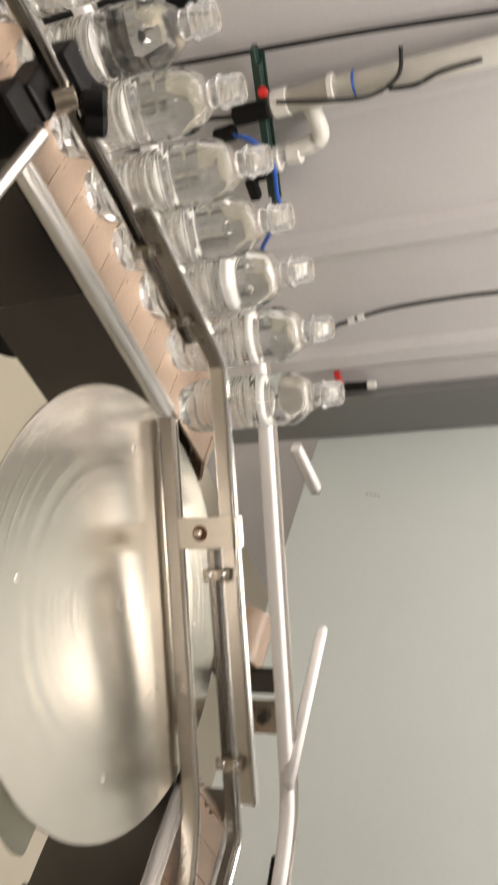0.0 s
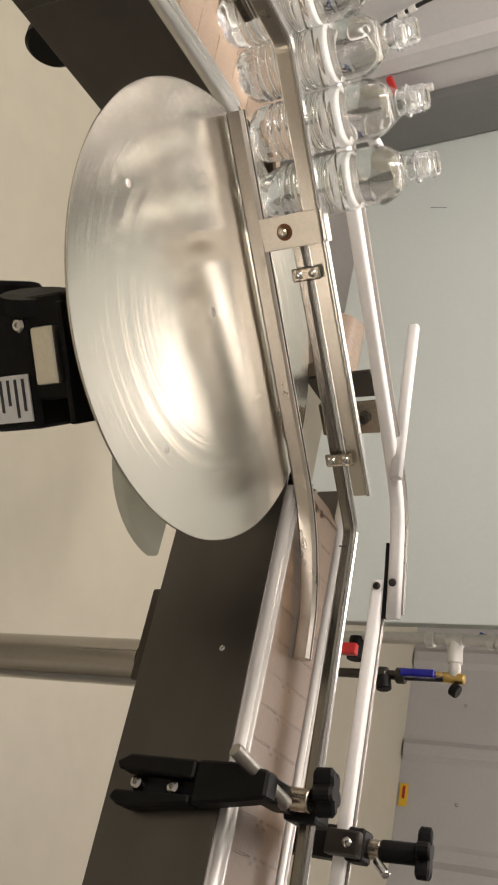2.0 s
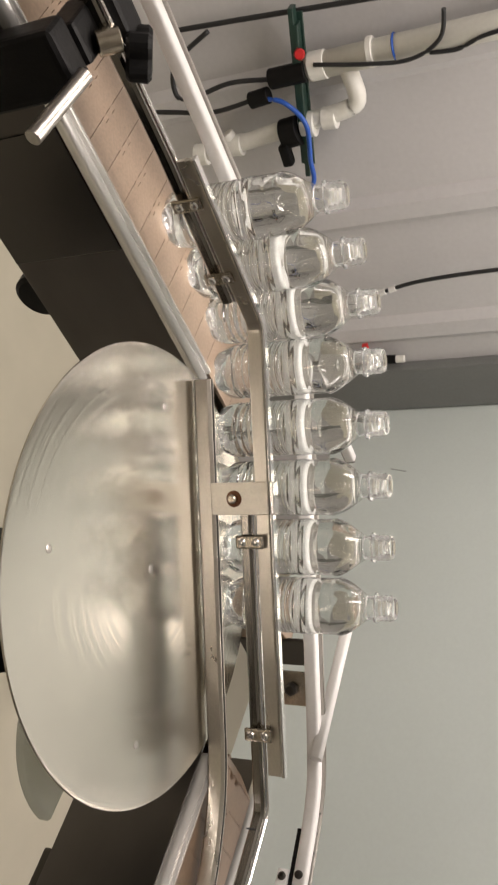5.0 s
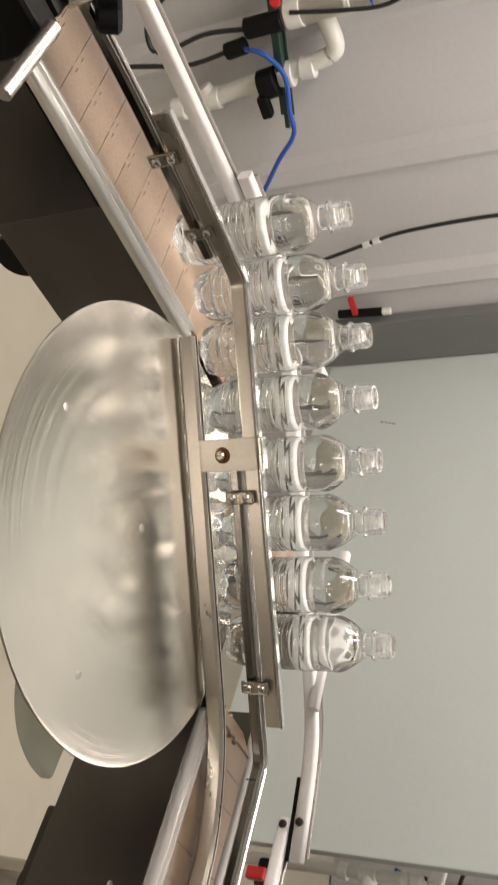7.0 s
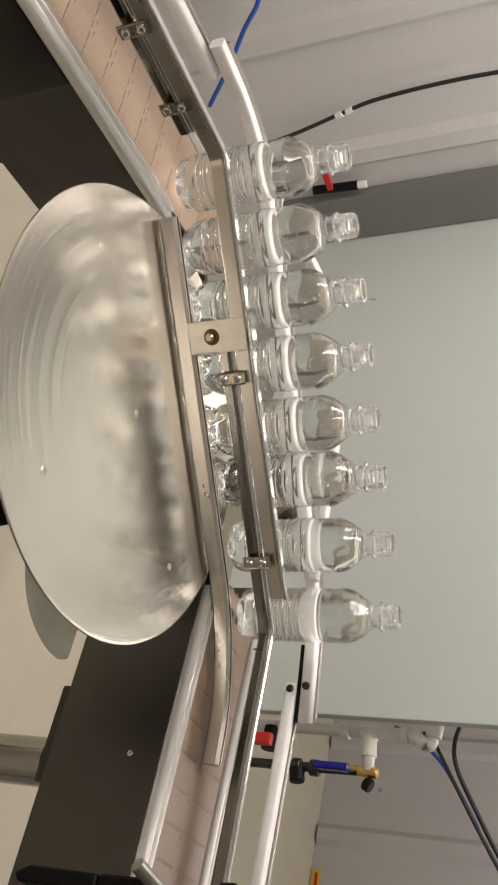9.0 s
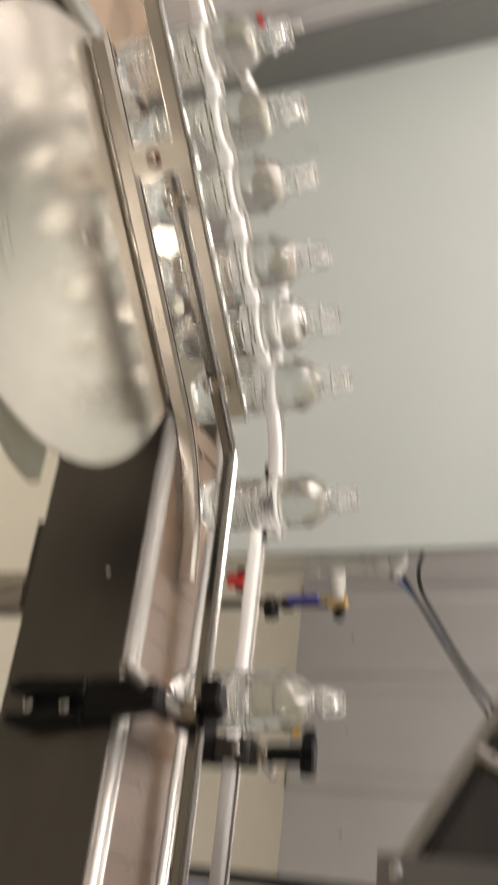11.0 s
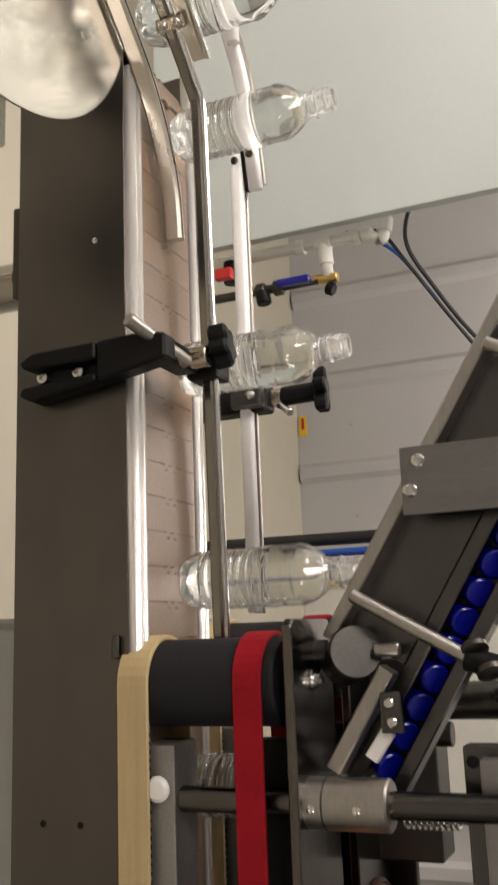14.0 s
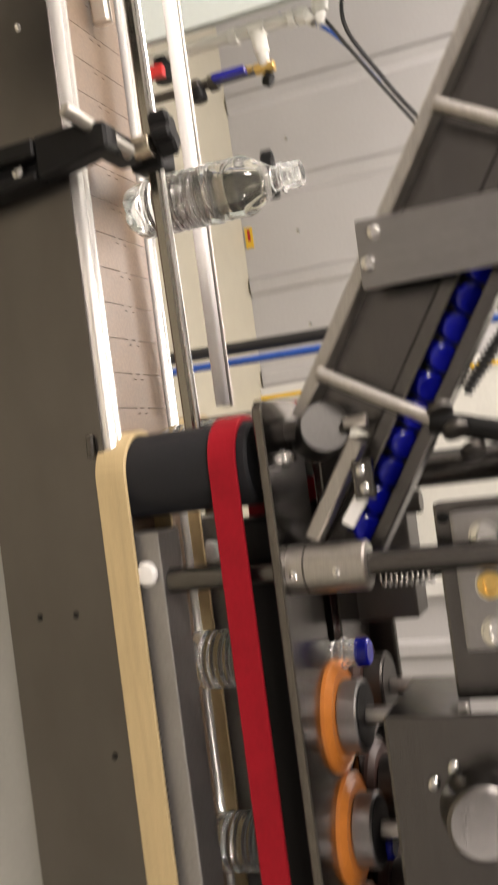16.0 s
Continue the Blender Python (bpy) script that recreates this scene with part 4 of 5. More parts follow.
def capper():
    gripper(0.2455, 0.914)
    gripper(0.4145, 0.897)
    # bearing posts
    for u in (1.024, 1.62):
        p = thing("bearing_post", (u, 0.25, 0.9), RM, "polished steel post with a thick collar through the top plate", "post", "bearing posts")
        part("rod", rod((u, 0.225, 0.9425), (u, 0.225, 1.42), 0.0125, 24), WEB, p)
        c = part("collar", rod((u, 0.225, 1.0665), (u, 0.225, 1.154), 0.0235, 32, 0.002), STEEL, p)
        part("groove", lathe([(0.0236, 1.093), (0.0239, 1.094), (0.0236, 1.095)], 32, pose(u, 0.225, 0)), STEEL_D, c)
        for z in (1.084, 1.127):
            screw((u + 0.002, 0.2017, z), (0, -1, 0), 0.004, c, "set_screw", STEEL_P, 0.0015)
    # round clamp cap and arm of the chute's foot
    k = thing("clamp_cap", (0.888, 0.25, 1.067), RM, "round steel clamp cap on the gripper's top plate", "clamp")
    m = aim((0.888, 0.245, 1.122), (0.84, 0.0, 1.27))[0]
    part("cap", lathe([(0, -0.05), (0.026, -0.05), (0.026, -0.002), (0.0245, 0), (0, 0)], 40, m), CAPFACE, k)
    part("nut", rod((0.888, 0.25, 1.14), (0.887, 0.25, 1.164), 0.0065, 12), STEEL, k)
    part("stem", rod((0.888, 0.262, 1.067), (0.888, 0.262, 1.11), 0.012, 16), STEEL_D, k)
    chute()
    heads()


def along(p, q, w, h, up=(0, 1, 0)):
    return sweep([p, q], rrect(w, h, 0.0015), up)


CAPS = []


def cap_slot(k):
    """Where the k-th cap waits in the chute."""
    d = Vector((-0.85, 0, 0.527)).normalized()
    p = Vector((1.005, 0.296, 1.13)) + d * (0.012 + 0.0315 * k)
    return RM @ Matrix.Translation(p) @ aim((0, 0, 0), (0.3, -0.8, 0.48))[0]


def chute():
    """The inclined cap chute with its blue caps."""
    c = thing("cap_chute", (0.8, 0.3, 1.07), RM, "inclined stainless cap chute with side rails and cross plate", "cap chute")
    d = Vector((-0.85, 0, 0.527)).normalized()
    up = Vector((0.527, 0, 0.85))
    a = Vector((0.872, 0.262, 1.085))
    fl = a + up * 0.006 + Vector((0, 0.012, 0))
    part("channel_flange", along(fl, fl + d * 0.62, 0.013, 0.034), STEEL, c)
    web = a + up * 0.044 + Vector((0, 0.027, 0))
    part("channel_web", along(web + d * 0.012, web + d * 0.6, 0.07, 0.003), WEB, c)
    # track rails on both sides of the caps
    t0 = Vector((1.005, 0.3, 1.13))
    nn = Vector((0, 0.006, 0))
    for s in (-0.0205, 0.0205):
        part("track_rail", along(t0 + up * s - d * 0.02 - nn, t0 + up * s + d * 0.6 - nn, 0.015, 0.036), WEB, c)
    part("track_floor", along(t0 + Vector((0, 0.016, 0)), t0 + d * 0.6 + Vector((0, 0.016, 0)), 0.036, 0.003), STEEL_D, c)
    part("foot_bar", along((0.995, 0.24, 1.098), (0.905, 0.24, 1.155), 0.015, 0.024), STEEL, c, "light machined foot bar")
    part("foot_block", box(0.925, 0.962, 0.225, 0.236, 1.148, 1.168, 0.002, 2), WEB, c)
    for u, z in ((0.935, 1.157), (0.952, 1.159)):
        screw((u, 0.2248, z), (0, -1, 0), 0.005, c)
    part("stop", along((0.985, 0.235, 1.135), (0.96, 0.235, 1.153), 0.013, 0.01), WHITE, c, "white plastic cap stop")
    part("cross_plate", box(0.695, 0.762, 0.243, 0.249, 1.178, 1.43, 0.0015), CROSS, c, "flat brushed cross plate")
    for u, z in ((0.71, 1.196), (0.738, 1.187)):
        screw((u, 0.2428, z), (0, -1, 0), 0.0075, c, "bolt", STEEL_P, 0.006)
    r = part("tie_rod", rod((0.835, 0.235, 1.124), (0.897, 0.235, 1.232), 0.007, 16), STEEL, c)
    part("tie_rod", rod((0.60, 0.25, 1.268), (0.64, 0.25, 1.34), 0.007, 16), STEEL, c)
    kn = part("adjuster", rod((0.897, 0.236, 1.228), (0.915, 0.236, 1.29), 0.011, 16), BLACK, c, "black adjuster knob with steel nuts")
    for q in ((0.885, 0.236, 1.236), (0.905, 0.225, 1.25), (0.925, 0.236, 1.262)):
        part("nut", lathe([(0, 0), (0.011, 0), (0.0125, 0.002), (0.0125, 0.007), (0.007, 0.0095), (0, 0.0095)], 18, aim(q, (q[0] + 0.5, q[1] - 0.3, q[2] + 0.2))[0]), STEEL_D, kn)
    part("cable_spiral", helix((0.87, 0.33, 1.25), (0.8, 0.33, 1.31), 0.006, 0.002, 16), CABLE, c)
    cap = None
    for k in range(17):
        m = cap_slot(k)
        if cap is None:
            cap = new("bottle_cap")
            tagged(cap, "blue ribbed plastic bottle cap in the chute", "bottle cap", "caps in the chute")
            ORIGIN[cap.name] = Vector((0, 0, 0))
            part("cup", lathe([(0, 0.007), (0.0125, 0.007), (0.0145, 0.0055), (0.015, -0.007), (0.0138, -0.007), (0.0133, 0.005), (0, 0.005)], 24), BLUECAP, cap)
            part("ribs", join(*[box(0.0149, 0.0154, -0.0006, 0.0006, -0.0065, 0.004, 0, m=Matrix.Rotation(2 * math.pi * i / 24, 4, "Z")) for i in range(24)]), BLUECAP, cap)
            cap.matrix_world = m
            CAPS.append(cap)
        else:
            CAPS.append(copy_thing(cap, m))


WHEELS = []


def heads():
    """Spindle wheels, gear housing and bearing blocks."""
    first = None
    for u, n in ((1.192, 0.305), (1.312, 0.305), (1.432, 0.305), (1.192, 0.42), (1.312, 0.42), (1.432, 0.42)):
        at = RM @ Matrix.Translation((u, n, 1.074))
        if first is None:
            w = new("capping_wheel")
            ORIGIN[w.name] = Vector((0, 0, 0))
            tagged(w, "orange rubber capping wheel with aluminium hub on a steel spindle", "capping wheel", "capping wheels")
            part("tyre", lathe([(0.036, -0.011), (0.054, -0.011), (0.058, -0.006), (0.0585, 0.0), (0.058, 0.006), (0.0545, 0.009), (0.052, 0.0075), (0.048, 0.011), (0.036, 0.011)], 56), ORANGE, w)
            part("hub", lathe([(0, -0.012), (0.036, -0.012), (0.036, 0.011), (0.038, 0.013), (0.038, 0.031), (0.0365, 0.033), (0, 0.033)], 40), ALU, w, "turned aluminium hub")
            part("hub_face", lathe([(0, 0.0332), (0.0345, 0.0332), (0.0345, 0.0342), (0, 0.0342)], 36), BLACK, w, "dark hub end face")
            part("spindle", rod((0, 0, 0.0343), (0, 0, 0.14), 0.009, 20), STEEL, w)
            w.matrix_world = at
            first = w
        else:
            w = copy_thing(first, at)
            # rear row: shade is coloured in with dark tyres and hubs
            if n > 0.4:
                tagged(w, "capping wheel behind the front row, coloured dark for shade", "capping wheel", "capping wheels")
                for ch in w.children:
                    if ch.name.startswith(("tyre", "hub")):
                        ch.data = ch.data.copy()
                        ch.data.materials[0] = REAR_SHADE_TYRE if ch.name.startswith("tyre") else STEEL_D
        WHEELS.append((w, u, n))
    g = thing("gear_housing", (1.32, 0.3, 1.14), RM, "grey machined steel gear housing over the capping wheels", "gear housing")
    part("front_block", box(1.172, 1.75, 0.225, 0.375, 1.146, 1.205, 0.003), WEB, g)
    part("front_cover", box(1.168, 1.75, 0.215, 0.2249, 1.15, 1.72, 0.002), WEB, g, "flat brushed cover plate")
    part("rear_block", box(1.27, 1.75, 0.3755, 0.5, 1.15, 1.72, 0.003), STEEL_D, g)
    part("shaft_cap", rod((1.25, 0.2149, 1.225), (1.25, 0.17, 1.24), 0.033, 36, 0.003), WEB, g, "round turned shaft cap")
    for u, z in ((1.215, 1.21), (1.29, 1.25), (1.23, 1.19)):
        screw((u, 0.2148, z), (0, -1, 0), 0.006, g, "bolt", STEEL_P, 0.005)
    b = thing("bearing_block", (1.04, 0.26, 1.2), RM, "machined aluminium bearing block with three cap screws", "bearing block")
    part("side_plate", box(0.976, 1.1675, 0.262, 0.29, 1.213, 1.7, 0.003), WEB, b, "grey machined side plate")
    part("face_plate", box(0.985, 1.115, 0.238, 0.2615, 1.232, 1.7, 0.003), ALU, b, "light machined face plate")
    for u in (1.009, 1.054, 1.098):
        m = aim((u, 0.2379, 1.262), (u, -1, 1.262))[0]
        part("counterbore", lathe([(0.013, 0), (0.0145, 0.0006), (0.013, 0.0012)], 24, m), STEEL_P, b)
        part("cap_screw", lathe([(0, 0), (0.011, 0), (0.012, 0.001), (0.012, 0.004), (0.007, 0.005), (0.006, 0.002), (0, 0.002)], 20, m), BRASS if u == 1.054 else STEEL_P, b)
    screw((0.99, 0.2615, 1.222), (-0.2, -1, 0), 0.006, b, "hole", BLACK, 0.001)
    s = thing("tension_spring", (1.06, 0.3, 1.15), RM, "steel compression spring on a black rod", "spring")
    part("rod", rod((1.045, 0.3, 1.14), (1.045, 0.3, 1.25), 0.007, 16), BLACK, s)
    part("coil", helix((1.045, 0.3, 1.145), (1.045, 0.3, 1.2), 0.0115, 0.0018, 10), STEEL_P, s)
    t = thing("support_shaft", (1.0, 0.45, 1.1), RM, "dark steel cross shaft behind the cap chute", "shaft")
    part("shaft", rod((0.949, 0.455, 1.135), (0.949, 0.455, 1.75), 0.021, 28), WEB, t)
    part("pin", rod((0.985, 0.45, 1.12), (0.985, 0.45, 1.166), 0.014, 20), STEEL_D, t)
    part("block", box(0.9, 1.12, 0.44, 0.5, 1.07, 1.148, 0.003), STEEL_D, t)
    f = thing("machine_frame", (1.5, 0.5, 0), RM, "dark steel machine frame behind the grippers", "machine frame")
    part("back_plate", box(1.12, 1.85, 0.505, 0.52, 0.86, 1.1, 0.003), STEEL_D, f)
    part("column", box(1.75, 1.85, 0.42, 0.504, 0.0, 1.6, 0.004), STEEL_D, f)
    part("column", box(1.12, 1.18, 0.521, 0.58, 0.0, 0.9, 0.004), STEEL_D, f)
    part("cross_bar", box(0.86, 1.12, 0.47, 0.505, 0.955, 0.985, 0.003), STEEL_D, f)


# ---- plumbing, cables and cabinet ----
def pipe(pts, r, parent, name="pipe", material=None):
    return part(name, tube(rounded(pts, r * 1.6, 5), r, 16), material or PVC, parent)


def fitting(p, q, r, parent, material=None, name="fitting"):
    return part(name, rod(p, q, r, 20, 0.002), material or PVC, parent)


def plumbing():
    # riser with two valves beside the partition's edge
    r = thing("water_riser", (0.06, 1.17, 0.2), RM, "white plastic water pipe with tee, brass tap and blue lever", "pipe")
    n = 1.17
    pipe([(0.05, n, 0.3), (0.046, n, 0.915), (0.075, n, 0.947), (0.01, n, 0.957)], 0.0125, r)
    fitting((0.048, n, 0.905), (0.052, n, 0.925), 0.017, r)
    fitting((0.05, n, 0.951), (0.02, n, 0.9555), 0.0165, r)
    for z0, z1 in ((0.755, 0.775), (0.80, 0.835), (0.885, 0.9)):
        fitting((0.048, n, z0), (0.048, n, z1), 0.017, r)
    fitting((0.048, n, 0.818), (0.1, n, 0.822), 0.016, r)
    pipe([(0.048, n, 0.818), (0.128, n, 0.824)], 0.0125, r)
    fitting((0.128, n, 0.802), (0.13, n, 0.845), 0.011, r, BRASS, "brass_tap")
    fitting((0.15, n, 0.82), (0.158, n, 0.835), 0.014, r, BLACK, "outlet")
    part("blue_lever", box(0.122, 0.138, n - 0.03, n - 0.01, 0.715, 0.79, 0.005, 3), BLUECAP, r, "dark blue tap lever")
    fitting((0.126, n - 0.005, 0.785), (0.128, n, 0.81), 0.008, r, BRASS, "stem")
    pipe([(0.128, n, 0.802), (0.13, n, 0.66), (0.13, n, 0.3)], 0.010, r, "drain_pipe", STEEL_D)
    for z in (0.66, 0.70):
        fitting((0.13, n, z), (0.13, n, z + 0.02), 0.017, r, STEEL_D)
    fitting((0.135, n - 0.01, 0.675), (0.165, n - 0.01, 0.68), 0.016, r, BLACK, "handle")
    part("red_lever", box(0.075, 0.1, n - 0.04, n - 0.02, 0.575, 0.615, 0.004, 2), RED, r, "red valve lever")
    part("valve_body", rod((0.05, n, 0.6), (0.1, n, 0.6), 0.018, 20), BLACK, r)
    for k, (m_, rad, lab, pts) in enumerate(((CABLE, 0.0045, "black cable hanging beside the partition", [(-0.07, 1.2, 1.4), (-0.06, 1.2, 1.04), (0.0, 1.2, 1.0), (0.075, 1.2, 0.99), (0.16, 1.22, 1.03), (0.3, 1.25, 1.12), (0.5, 1.3, 1.3)]),
                                             (CABLE, 0.004, "second black cable hanging beside the partition", [(0.02, 1.22, 0.9), (0.04, 1.2, 0.94), (0.12, 1.2, 0.99), (0.25, 1.22, 1.07), (0.45, 1.25, 1.2)]),
                                             (BLUE, 0.004, "thin blue hose beside the partition", [(0.02, 1.2, 0.86), (0.05, 1.2, 0.92), (0.1, 1.2, 0.975), (0.2, 1.22, 1.04)]))):
        solid("cable" if m_ is CABLE else "air_hose", tube(smooth_line(pts), rad, 10), m_, RM, lab, "cable" if m_ is CABLE else "hose")
    # hoses behind the outfeed conveyor
    solid("cable", tube(smooth_line([(0.94, 0.75, 0.3), (0.9, 0.82, 0.28), (0.78, 1.02, 0.28), (0.69, 1.15, 0.34), (0.68, 1.16, 0.48), (0.684, 1.16, 0.87), (0.684, 1.16, 1.2), (0.68, 1.16, 1.7)]), 0.013, 12), CABLE, RM, "thick black cable rising behind the conveyor", "cable")
    solid("air_hose", tube(smooth_line([(0.98, 0.75, 0.3), (0.94, 0.82, 0.28), (0.81, 1.02, 0.28), (0.72, 1.14, 0.34), (0.71, 1.15, 0.48), (0.712, 1.15, 0.87), (0.712, 1.15, 1.2), (0.71, 1.15, 1.7)]), 0.008, 12), BLUE, RM, "bright blue air hose rising behind the conveyor", "hose")
    # pipework on the west wall
    w = thing("pump_pipework", (-1.4, 0.1, 0.3), RM, "white plastic pipework with black valve and union on the wall", "pipe")
    u = -1.4
    pipe([(u, 0.035, 0.64), (u, 0.03, 1.3), (u, 0.025, 2.2)], 0.03, w, "riser")
    fitting((u, 0.034, 0.66), (u, 0.034, 0.70), 0.033, w)
    fitting((u, 0.03, 0.80), (u, 0.03, 0.815), 0.034, w, None, "coupling")
    pipe([(u, 0.05, 0.745), (u, 0.135, 0.755), (u, 0.15, 0.72), (u, 0.16, 0.62), (u, 0.18, 0.45), (u, 0.19, 0.33)], 0.021, w, "offset_pipe")
    fitting((u, 0.16, 0.655), (u, 0.163, 0.69), 0.027, w)
    fitting((u, 0.165, 0.60), (u, 0.168, 0.635), 0.031, w, None, "union")
    part("valve", rod((u + 0.02, 0.172, 0.555), (u + 0.02, 0.168, 0.598), 0.036, 24), BLACK, w, "black round valve")
    part("valve_handle", box(u + 0.03, u + 0.06, 0.185, 0.24, 0.545, 0.57, 0.006), BLACK, w)
    fitting((u, 0.183, 0.40), (u, 0.186, 0.435), 0.027, w)
    fitting((u, 0.15, 0.40), (u, 0.183, 0.41), 0.02, w)
    fitting((u, 0.19, 0.30), (u, 0.195, 0.335), 0.027, w)
    part("clip", lathe([(0.0302, 0.86), (0.032, 0.862), (0.0302, 0.866)], 24, pose(u, 0.031, 0)), BLUE, w)
    b = thing("strut_bracket", (-1.43, 0.1, 0.55), RM, "dark green slotted strut with red push button", "bracket")
    for s in (-0.018, 0.018):
        part("flange", along((u + 0.01, -0.09 + s, 0.66), (u + 0.01, 0.27 + s, 0.585), 0.012, 0.03, (1, 0, 0)), GREEN, b)
    part("web", along((u - 0.01, -0.09, 0.66), (u - 0.01, 0.27, 0.585), 0.03, 0.006, (1, 0, 0)), GREEN, b)
    part("push_button", lathe([(0, 0), (0.012, 0), (0.013, 0.004), (0.01, 0.012), (0, 0.013)], 20, aim((u + 0.03, -0.01, 0.655), (u + 1, -0.3, 0.9))[0]), RED, b, "red push button")
    part("sensor", rod((u + 0.02, 0.035, 0.565), (u + 0.02, 0.034, 0.655), 0.024, 20), BLACK, b)
    part("cable_gland", rod((u + 0.02, 0.075, 0.50), (u + 0.02, 0.07, 0.55), 0.02, 16), BLACK, b)
    runs = [
        ("cable", CABLE, 0.0065, "black cable strung along the wall", [(-1.42, -0.11, 0.35), (-1.42, -0.1, 0.5), (-1.42, -0.085, 0.7), (-1.42, -0.07, 0.9), (-1.42, -0.055, 1.06), (-1.42, -0.03, 1.3)]),
        ("cable", CABLE, 0.005, "black cable looped round the pipe", [(-1.37, 0.02, 0.68), (-1.36, 0.04, 0.8), (-1.36, 0.05, 0.9), (-1.36, 0.02, 0.97), (-1.36, -0.04, 0.99)]),
        ("cable", CABLE, 0.005, "black cable behind the pipe", [(-1.374, 0.05, 0.94), (-1.374, 0.055, 1.0), (-1.367, 0.036, 1.06), (-1.366, 0.03, 1.15)]),
        ("cable", CABLE, 0.006, "black cable looping down from the sensor", [(-1.38, 0.035, 0.565), (-1.37, 0.02, 0.47), (-1.36, 0.03, 0.38), (-1.36, 0.02, 0.33), (-1.37, -0.05, 0.35), (-1.39, -0.1, 0.45)]),
        ("cable", CABLE, 0.006, "black cable leading down from the gland", [(-1.38, 0.075, 0.5), (-1.37, 0.08, 0.4), (-1.37, 0.06, 0.3), (-1.37, 0.05, 0.25)]),
        ("air_hose", BLUE, 0.006, "blue air hose bent over the strut", [(-1.37, 0.075, 0.545), (-1.36, 0.09, 0.59), (-1.36, 0.15, 0.625), (-1.36, 0.24, 0.61), (-1.36, 0.3, 0.6), (-1.36, 0.36, 0.54), (-1.37, 0.45, 0.46), (-1.38, 0.55, 0.36)]),
        ("cable", CABLE, 0.0055, "black cable with white coupling", [(-1.41, 0.72, 0.45), (-1.41, 0.70, 0.56), (-1.41, 0.672, 0.68), (-1.41, 0.65, 0.8), (-1.41, 0.643, 1.03), (-1.41, 0.66, 1.3)]),
    ]
    for name, m_, rad, lab, pts in runs:
        solid(name, tube(smooth_line(pts), rad, 10), m_, RM, lab, "cable" if name == "cable" else "hose")
    cp = thing("cable_coupling", (-1.41, 0.67, 0.68), RM, "small white plastic cable coupling", "coupling")
    part("sleeve", rod((-1.41, 0.676, 0.668), (-1.41, 0.671, 0.688), 0.0085, 14), WHITE, cp)
    part("sleeve", rod((-1.41, 0.669, 0.698), (-1.41, 0.664, 0.718), 0.0085, 14), WHITE, cp)
    v = thing("wall_tap", (-1.42, 0.9, 0.5), RM, "small black tap with a red lever on the wall", "tap")
    part("body", rod((-1.42, 0.905, 0.53), (-1.42, 0.912, 0.66), 0.013, 16), BLACK, v)
    part("tip", rod((-1.42, 0.912, 0.66), (-1.42, 0.913, 0.685), 0.011, 16), PVC, v)
    part("red_lever", box(-1.42, -1.405, 0.845, 0.905, 0.575, 0.592, 0.003), RED, v, "red lever")


def cabinet():
    c = thing("control_cabinet", (1.15, 0.5, 0), RM, "grey steel control cabinet with a printed label under the conveyor", "cabinet")
    part("body", box(0.836, 1.6, 0.352, 0.75, 0.02, 0.745, 0.006), GREYBOX, c)
    d = part("door", box(0.85, 1.585, 0.34, 0.3518, 0.04, 0.735, 0.004), GREYBOX, c)
    lab = part("label", box(0.858, 0.985, 0.3382, 0.3396, 0.50, 0.627, 0.0004, 1), LABEL, c, "white printed maker's label")
    for k in range(4):
        part("print_bar", box(0.87, 0.972 - 0.012 * (k % 2), 0.3372, 0.3381, 0.608 - 0.022 * k, 0.616 - 0.022 * k, 0), INK, lab)
    part("blue_cap", rod((0.83, 0.36, 0.65), (0.836, 0.36, 0.68), 0.01, 12), BLUECAP, c)
    for u in (0.88, 1.55):
        part("foot", box(u - 0.03, u + 0.03, 0.37, 0.72, 0, 0.02, 0.003), STEEL_D, c)
    s = thing("warning_label", (-0.02, 3.19, 0.02), RM, "small yellow and red warning label at the wall's foot", "label")
    part("sheet", box(-0.08, 0.01, 3.1955, 3.1985, 0.01, 0.045, 0.001), YELLOW, s)
    part("print_bar", box(-0.07, -0.02, 3.1945, 3.1953, 0.022, 0.034, 0), RED, s)
    d = thing("door_1", (1.0, 3.17, 0), RM, "white door with a yellow edged frame in the wall", "door", kind="structure")
    part("leaf", box(0.68, 1.5, 3.175, 3.197, 0.0, 2.05, 0.004), PVC, d)
    for a, b, z0, z1 in ((0.62, 0.68, 0, 2.05), (1.5, 1.56, 0, 2.05), (0.62, 1.56, 2.05, 2.11)):
        part("frame", box(a, b, 3.16, 3.198, z0, z1, 0.004), WHITE, d)
    part("yellow_edge", box(0.655, 0.672, 3.155, 3.1598, 0.0, 2.04, 0.001), YELLOW, d)
    part("handle", rod((1.42, 3.14, 1.0), (1.32, 3.14, 1.0), 0.01, 12), STEEL_P, d)
    solid("floor_joint", box(-0.55, 0.55, -0.003, 0.003, -0.004, 0.002, 0, m=pose(-0.777, 0.444, 0, 0, 0, 144.4)), INK, WM, "dark straight joint in the floor coating", "floor joint", kind="structure")


# ---- what moves ----
PATH_S = rounded([(-0.70, -1.34, 0), (-0.218, -0.03, 0), (0.325, 0.212, 0), (0.40, 0.1835, 0), (2.2, -0.662, 0)], 0.05, 8)
CUM = [0.0]
for a_, b_ in zip(PATH_S, PATH_S[1:]):
    CUM.append(CUM[-1] + (b_ - a_).length)


def on_line(s):
    """The place s metres along the bottles' way."""
    for i in range(len(CUM) - 1):
        if s <= CUM[i + 1] or i == len(CUM) - 2:
            k = (s - CUM[i]) / (CUM[i + 1] - CUM[i])
            return PATH_S[i].lerp(PATH_S[i + 1], k)


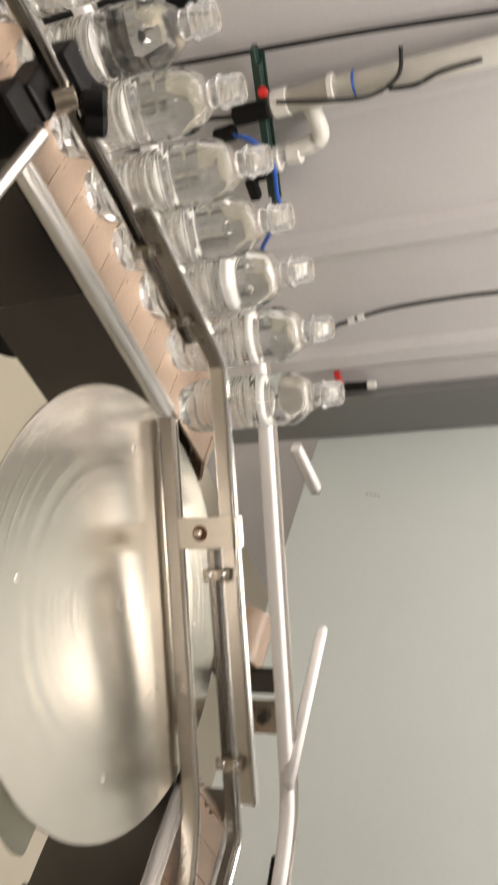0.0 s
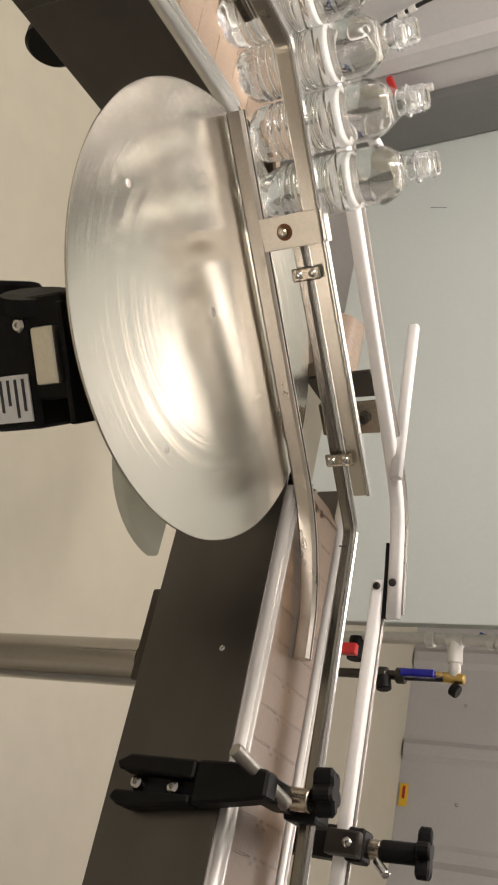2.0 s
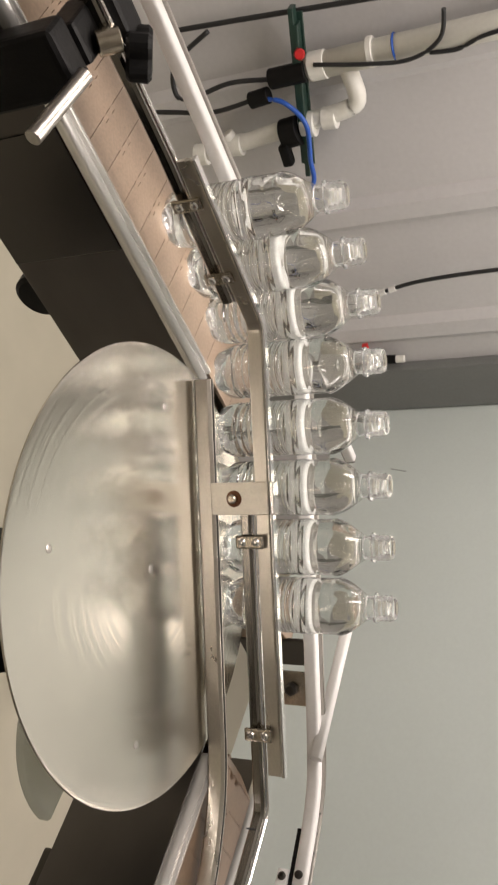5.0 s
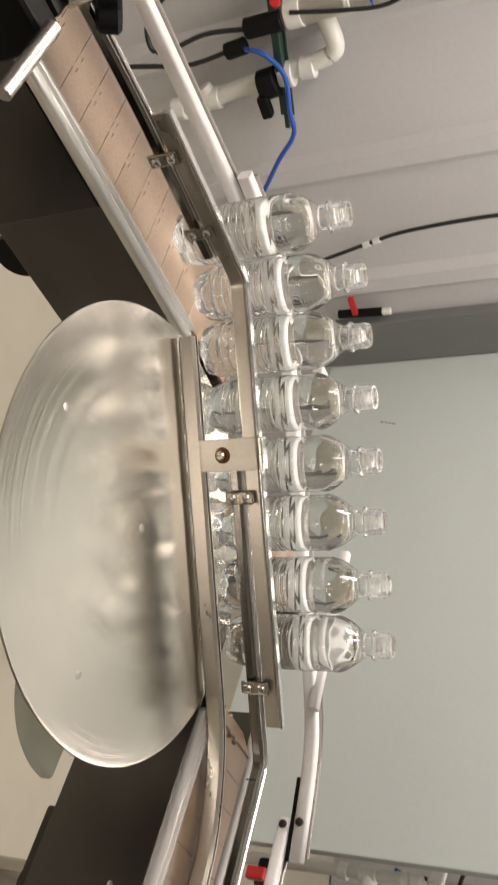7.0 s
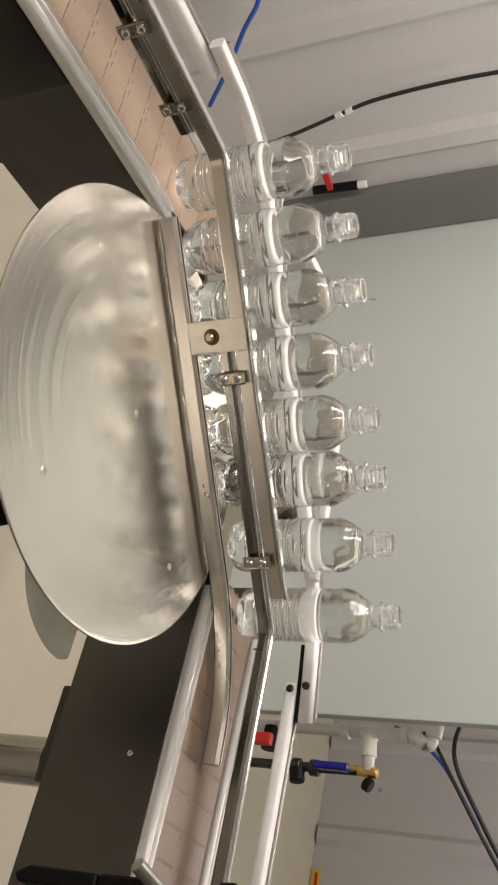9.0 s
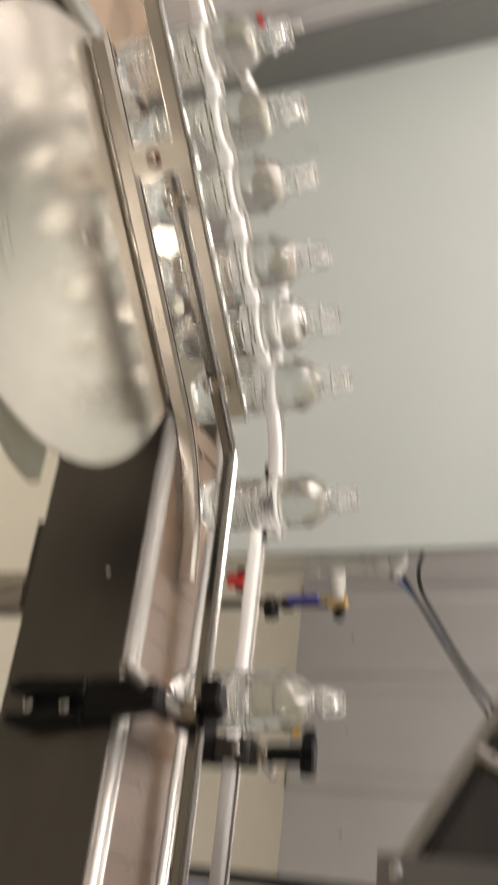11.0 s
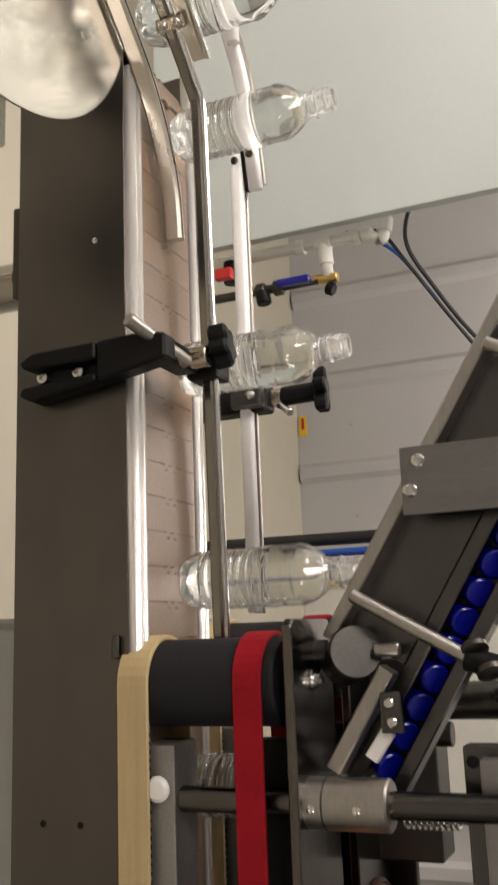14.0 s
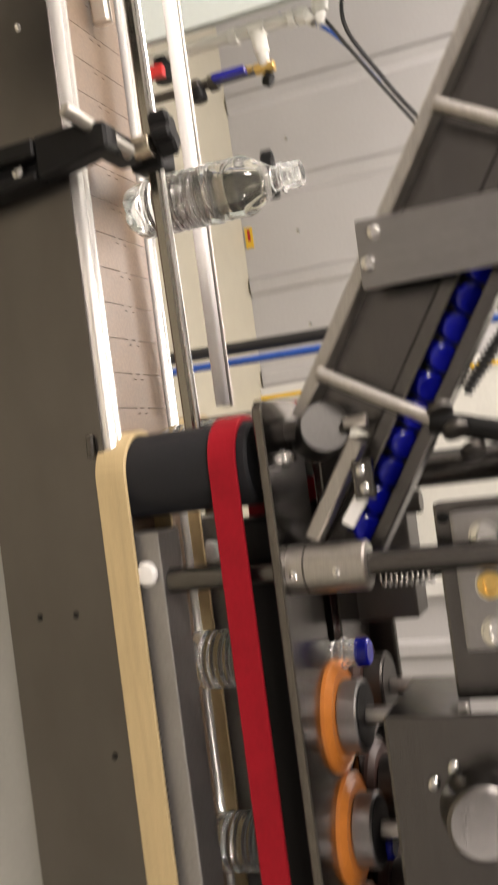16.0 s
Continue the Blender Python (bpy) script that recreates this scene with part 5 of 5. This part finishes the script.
ROWS_S = [
    [(0, 1.452), (1, 1.5), (1.5, 1.53), (2.5, 1.597), (3.5, 1.657), (4.5, 1.713), (7, 1.843), (7.5, 1.868), (8, 1.897), (8.7, 1.94), (9.2, 1.996), (10.5, 2.221), (11, 2.312), (12, 2.476), (12.5, 2.557), (14, 2.801), (15, 2.957), (16, 3.111)],
    [(0, 1.373), (1, 1.428), (1.5, 1.459), (2.5, 1.526), (3.5, 1.586), (4.5, 1.643), (7, 1.772), (8, 1.824), (9.5, 1.908), (10.1, 1.945), (10.5, 1.982), (11, 2.062), (11.5, 2.15), (12, 2.236), (12.5, 2.325), (13, 2.411), (14, 2.58), (15, 2.755), (16, 2.905)],
    [(0, 1.29), (1, 1.359), (1.5, 1.391), (2.5, 1.457), (3.5, 1.515), (4.5, 1.572), (7, 1.697), (8, 1.747), (10.5, 1.877), (11, 1.907), (11.5, 1.935), (12, 1.98), (12.5, 2.059), (13, 2.15), (14, 2.329), (15, 2.501), (15.5, 2.585), (16, 2.668)],
    [(0, 1.219), (2.5, 1.388), (3.5, 1.443), (4.5, 1.5), (7, 1.626), (8, 1.677), (10.5, 1.803), (11, 1.828), (12, 1.864), (12.5, 1.889), (13, 1.917), (13.5, 1.957), (14, 2.024), (14.5, 2.116), (15, 2.209), (16, 2.384)],
    [(0, 1.149), (3, 1.338), (3.5, 1.374), (4.5, 1.43), (7, 1.553), (8, 1.603), (10.5, 1.725), (11, 1.75), (12.5, 1.808), (13, 1.828), (14, 1.88), (14.6, 1.915), (15.2, 1.96), (15.6, 2.01), (16, 2.08)],
    [(0, 1.071), (3, 1.262), (3.5, 1.295), (4.5, 1.36), (7, 1.482), (8, 1.532), (10.5, 1.637), (11, 1.658), (13, 1.756), (16, 1.91)],
    [(0, 1.001), (3.5, 1.222), (4.5, 1.29), (7, 1.414), (8, 1.462), (10.5, 1.56), (11, 1.582), (13, 1.686), (16, 1.84)],
    [(0, 0.925), (3.5, 1.148), (4.5, 1.219), (7, 1.338), (8, 1.392), (10.5, 1.479), (11, 1.502), (13, 1.612), (16, 1.77)],
]


# distance along the way at which a cap leaves the chute's foot
PICK = CUM[-1] - (Vector((2.2, -0.662, 0)) - RM @ Vector((1.07, 0.33, 0))).length


def motions():
    for i, rows in enumerate(ROWS_S):
        b = BOTTLES[i]
        way = []
        for t, s in rows:
            p = on_line(s)
            way.append((t, pose(p.x, p.y, 0.9 if p.x > -0.1 and p.x < 0.16 else 0.8995, 0, 0, 37 * i)))
        walk(b, way)
    # each bottle takes the lowest cap as it passes under the chute
    picks = []
    for i, rows in enumerate(ROWS_S):
        for (ta, sa), (tb, sb) in zip(rows, rows[1:]):
            if sa < PICK <= sb:
                picks.append((ta + (tb - ta) * (PICK - sa) / (sb - sa), i))
    picks.sort()
    for k, cap in enumerate(CAPS):
        way, slot = [(0.0, cap_slot(k))], k
        for e, (t, i) in enumerate(picks):
            if k < e:
                break
            way += [(t - 0.35, cap_slot(k - e))]
            if k > e:
                way += [(t + 0.1, cap_slot(k - e - 1))]
                continue
            p = on_line(PICK)
            way += [(t, Matrix.Translation((p.x, p.y, 1.108)))]
            for tb, sb in ROWS_S[i]:
                if tb > t + 0.05:
                    p = on_line(sb)
                    way.append((tb, Matrix.Translation((p.x, p.y, 1.108))))
        if way[-1][0] < 16:
            way.append((16.0, way[-1][1]))
        walk(cap, way)
    walk(DISK, [(t, pose(0.114, -0.091, 0.901, 0, 0, 96.1 - 17.4 * t)) for t in range(0, 17, 2)])
    for ob, at, s0, v in CHAINS:
        rows, far = [], None
        for k in range(65):
            t = k * 0.25
            x, z, a = at(s0 + v * t)
            rows.append((t, Matrix.Translation((x, 0, z)) @ Matrix.Rotation(a, 4, "Y")))
        walk(ob, rows)
    for w, u, n in WHEELS:
        walk(w, [(t, RM @ Matrix.Translation((u, n, 1.074)) @ pose(0, 0, 0, 0, 0, (60 if n < 0.35 else -60) * t)) for t in range(17)])


room()
ceiling_lights()
outfeed_conveyor()
infeed_conveyor()
DISK = transfer_disc()
drive_motor()
guide_rails()
clamps()
capper()
plumbing()
cabinet()
BOTTLES = [water_bottle() for _ in ROWS_S]
motions()
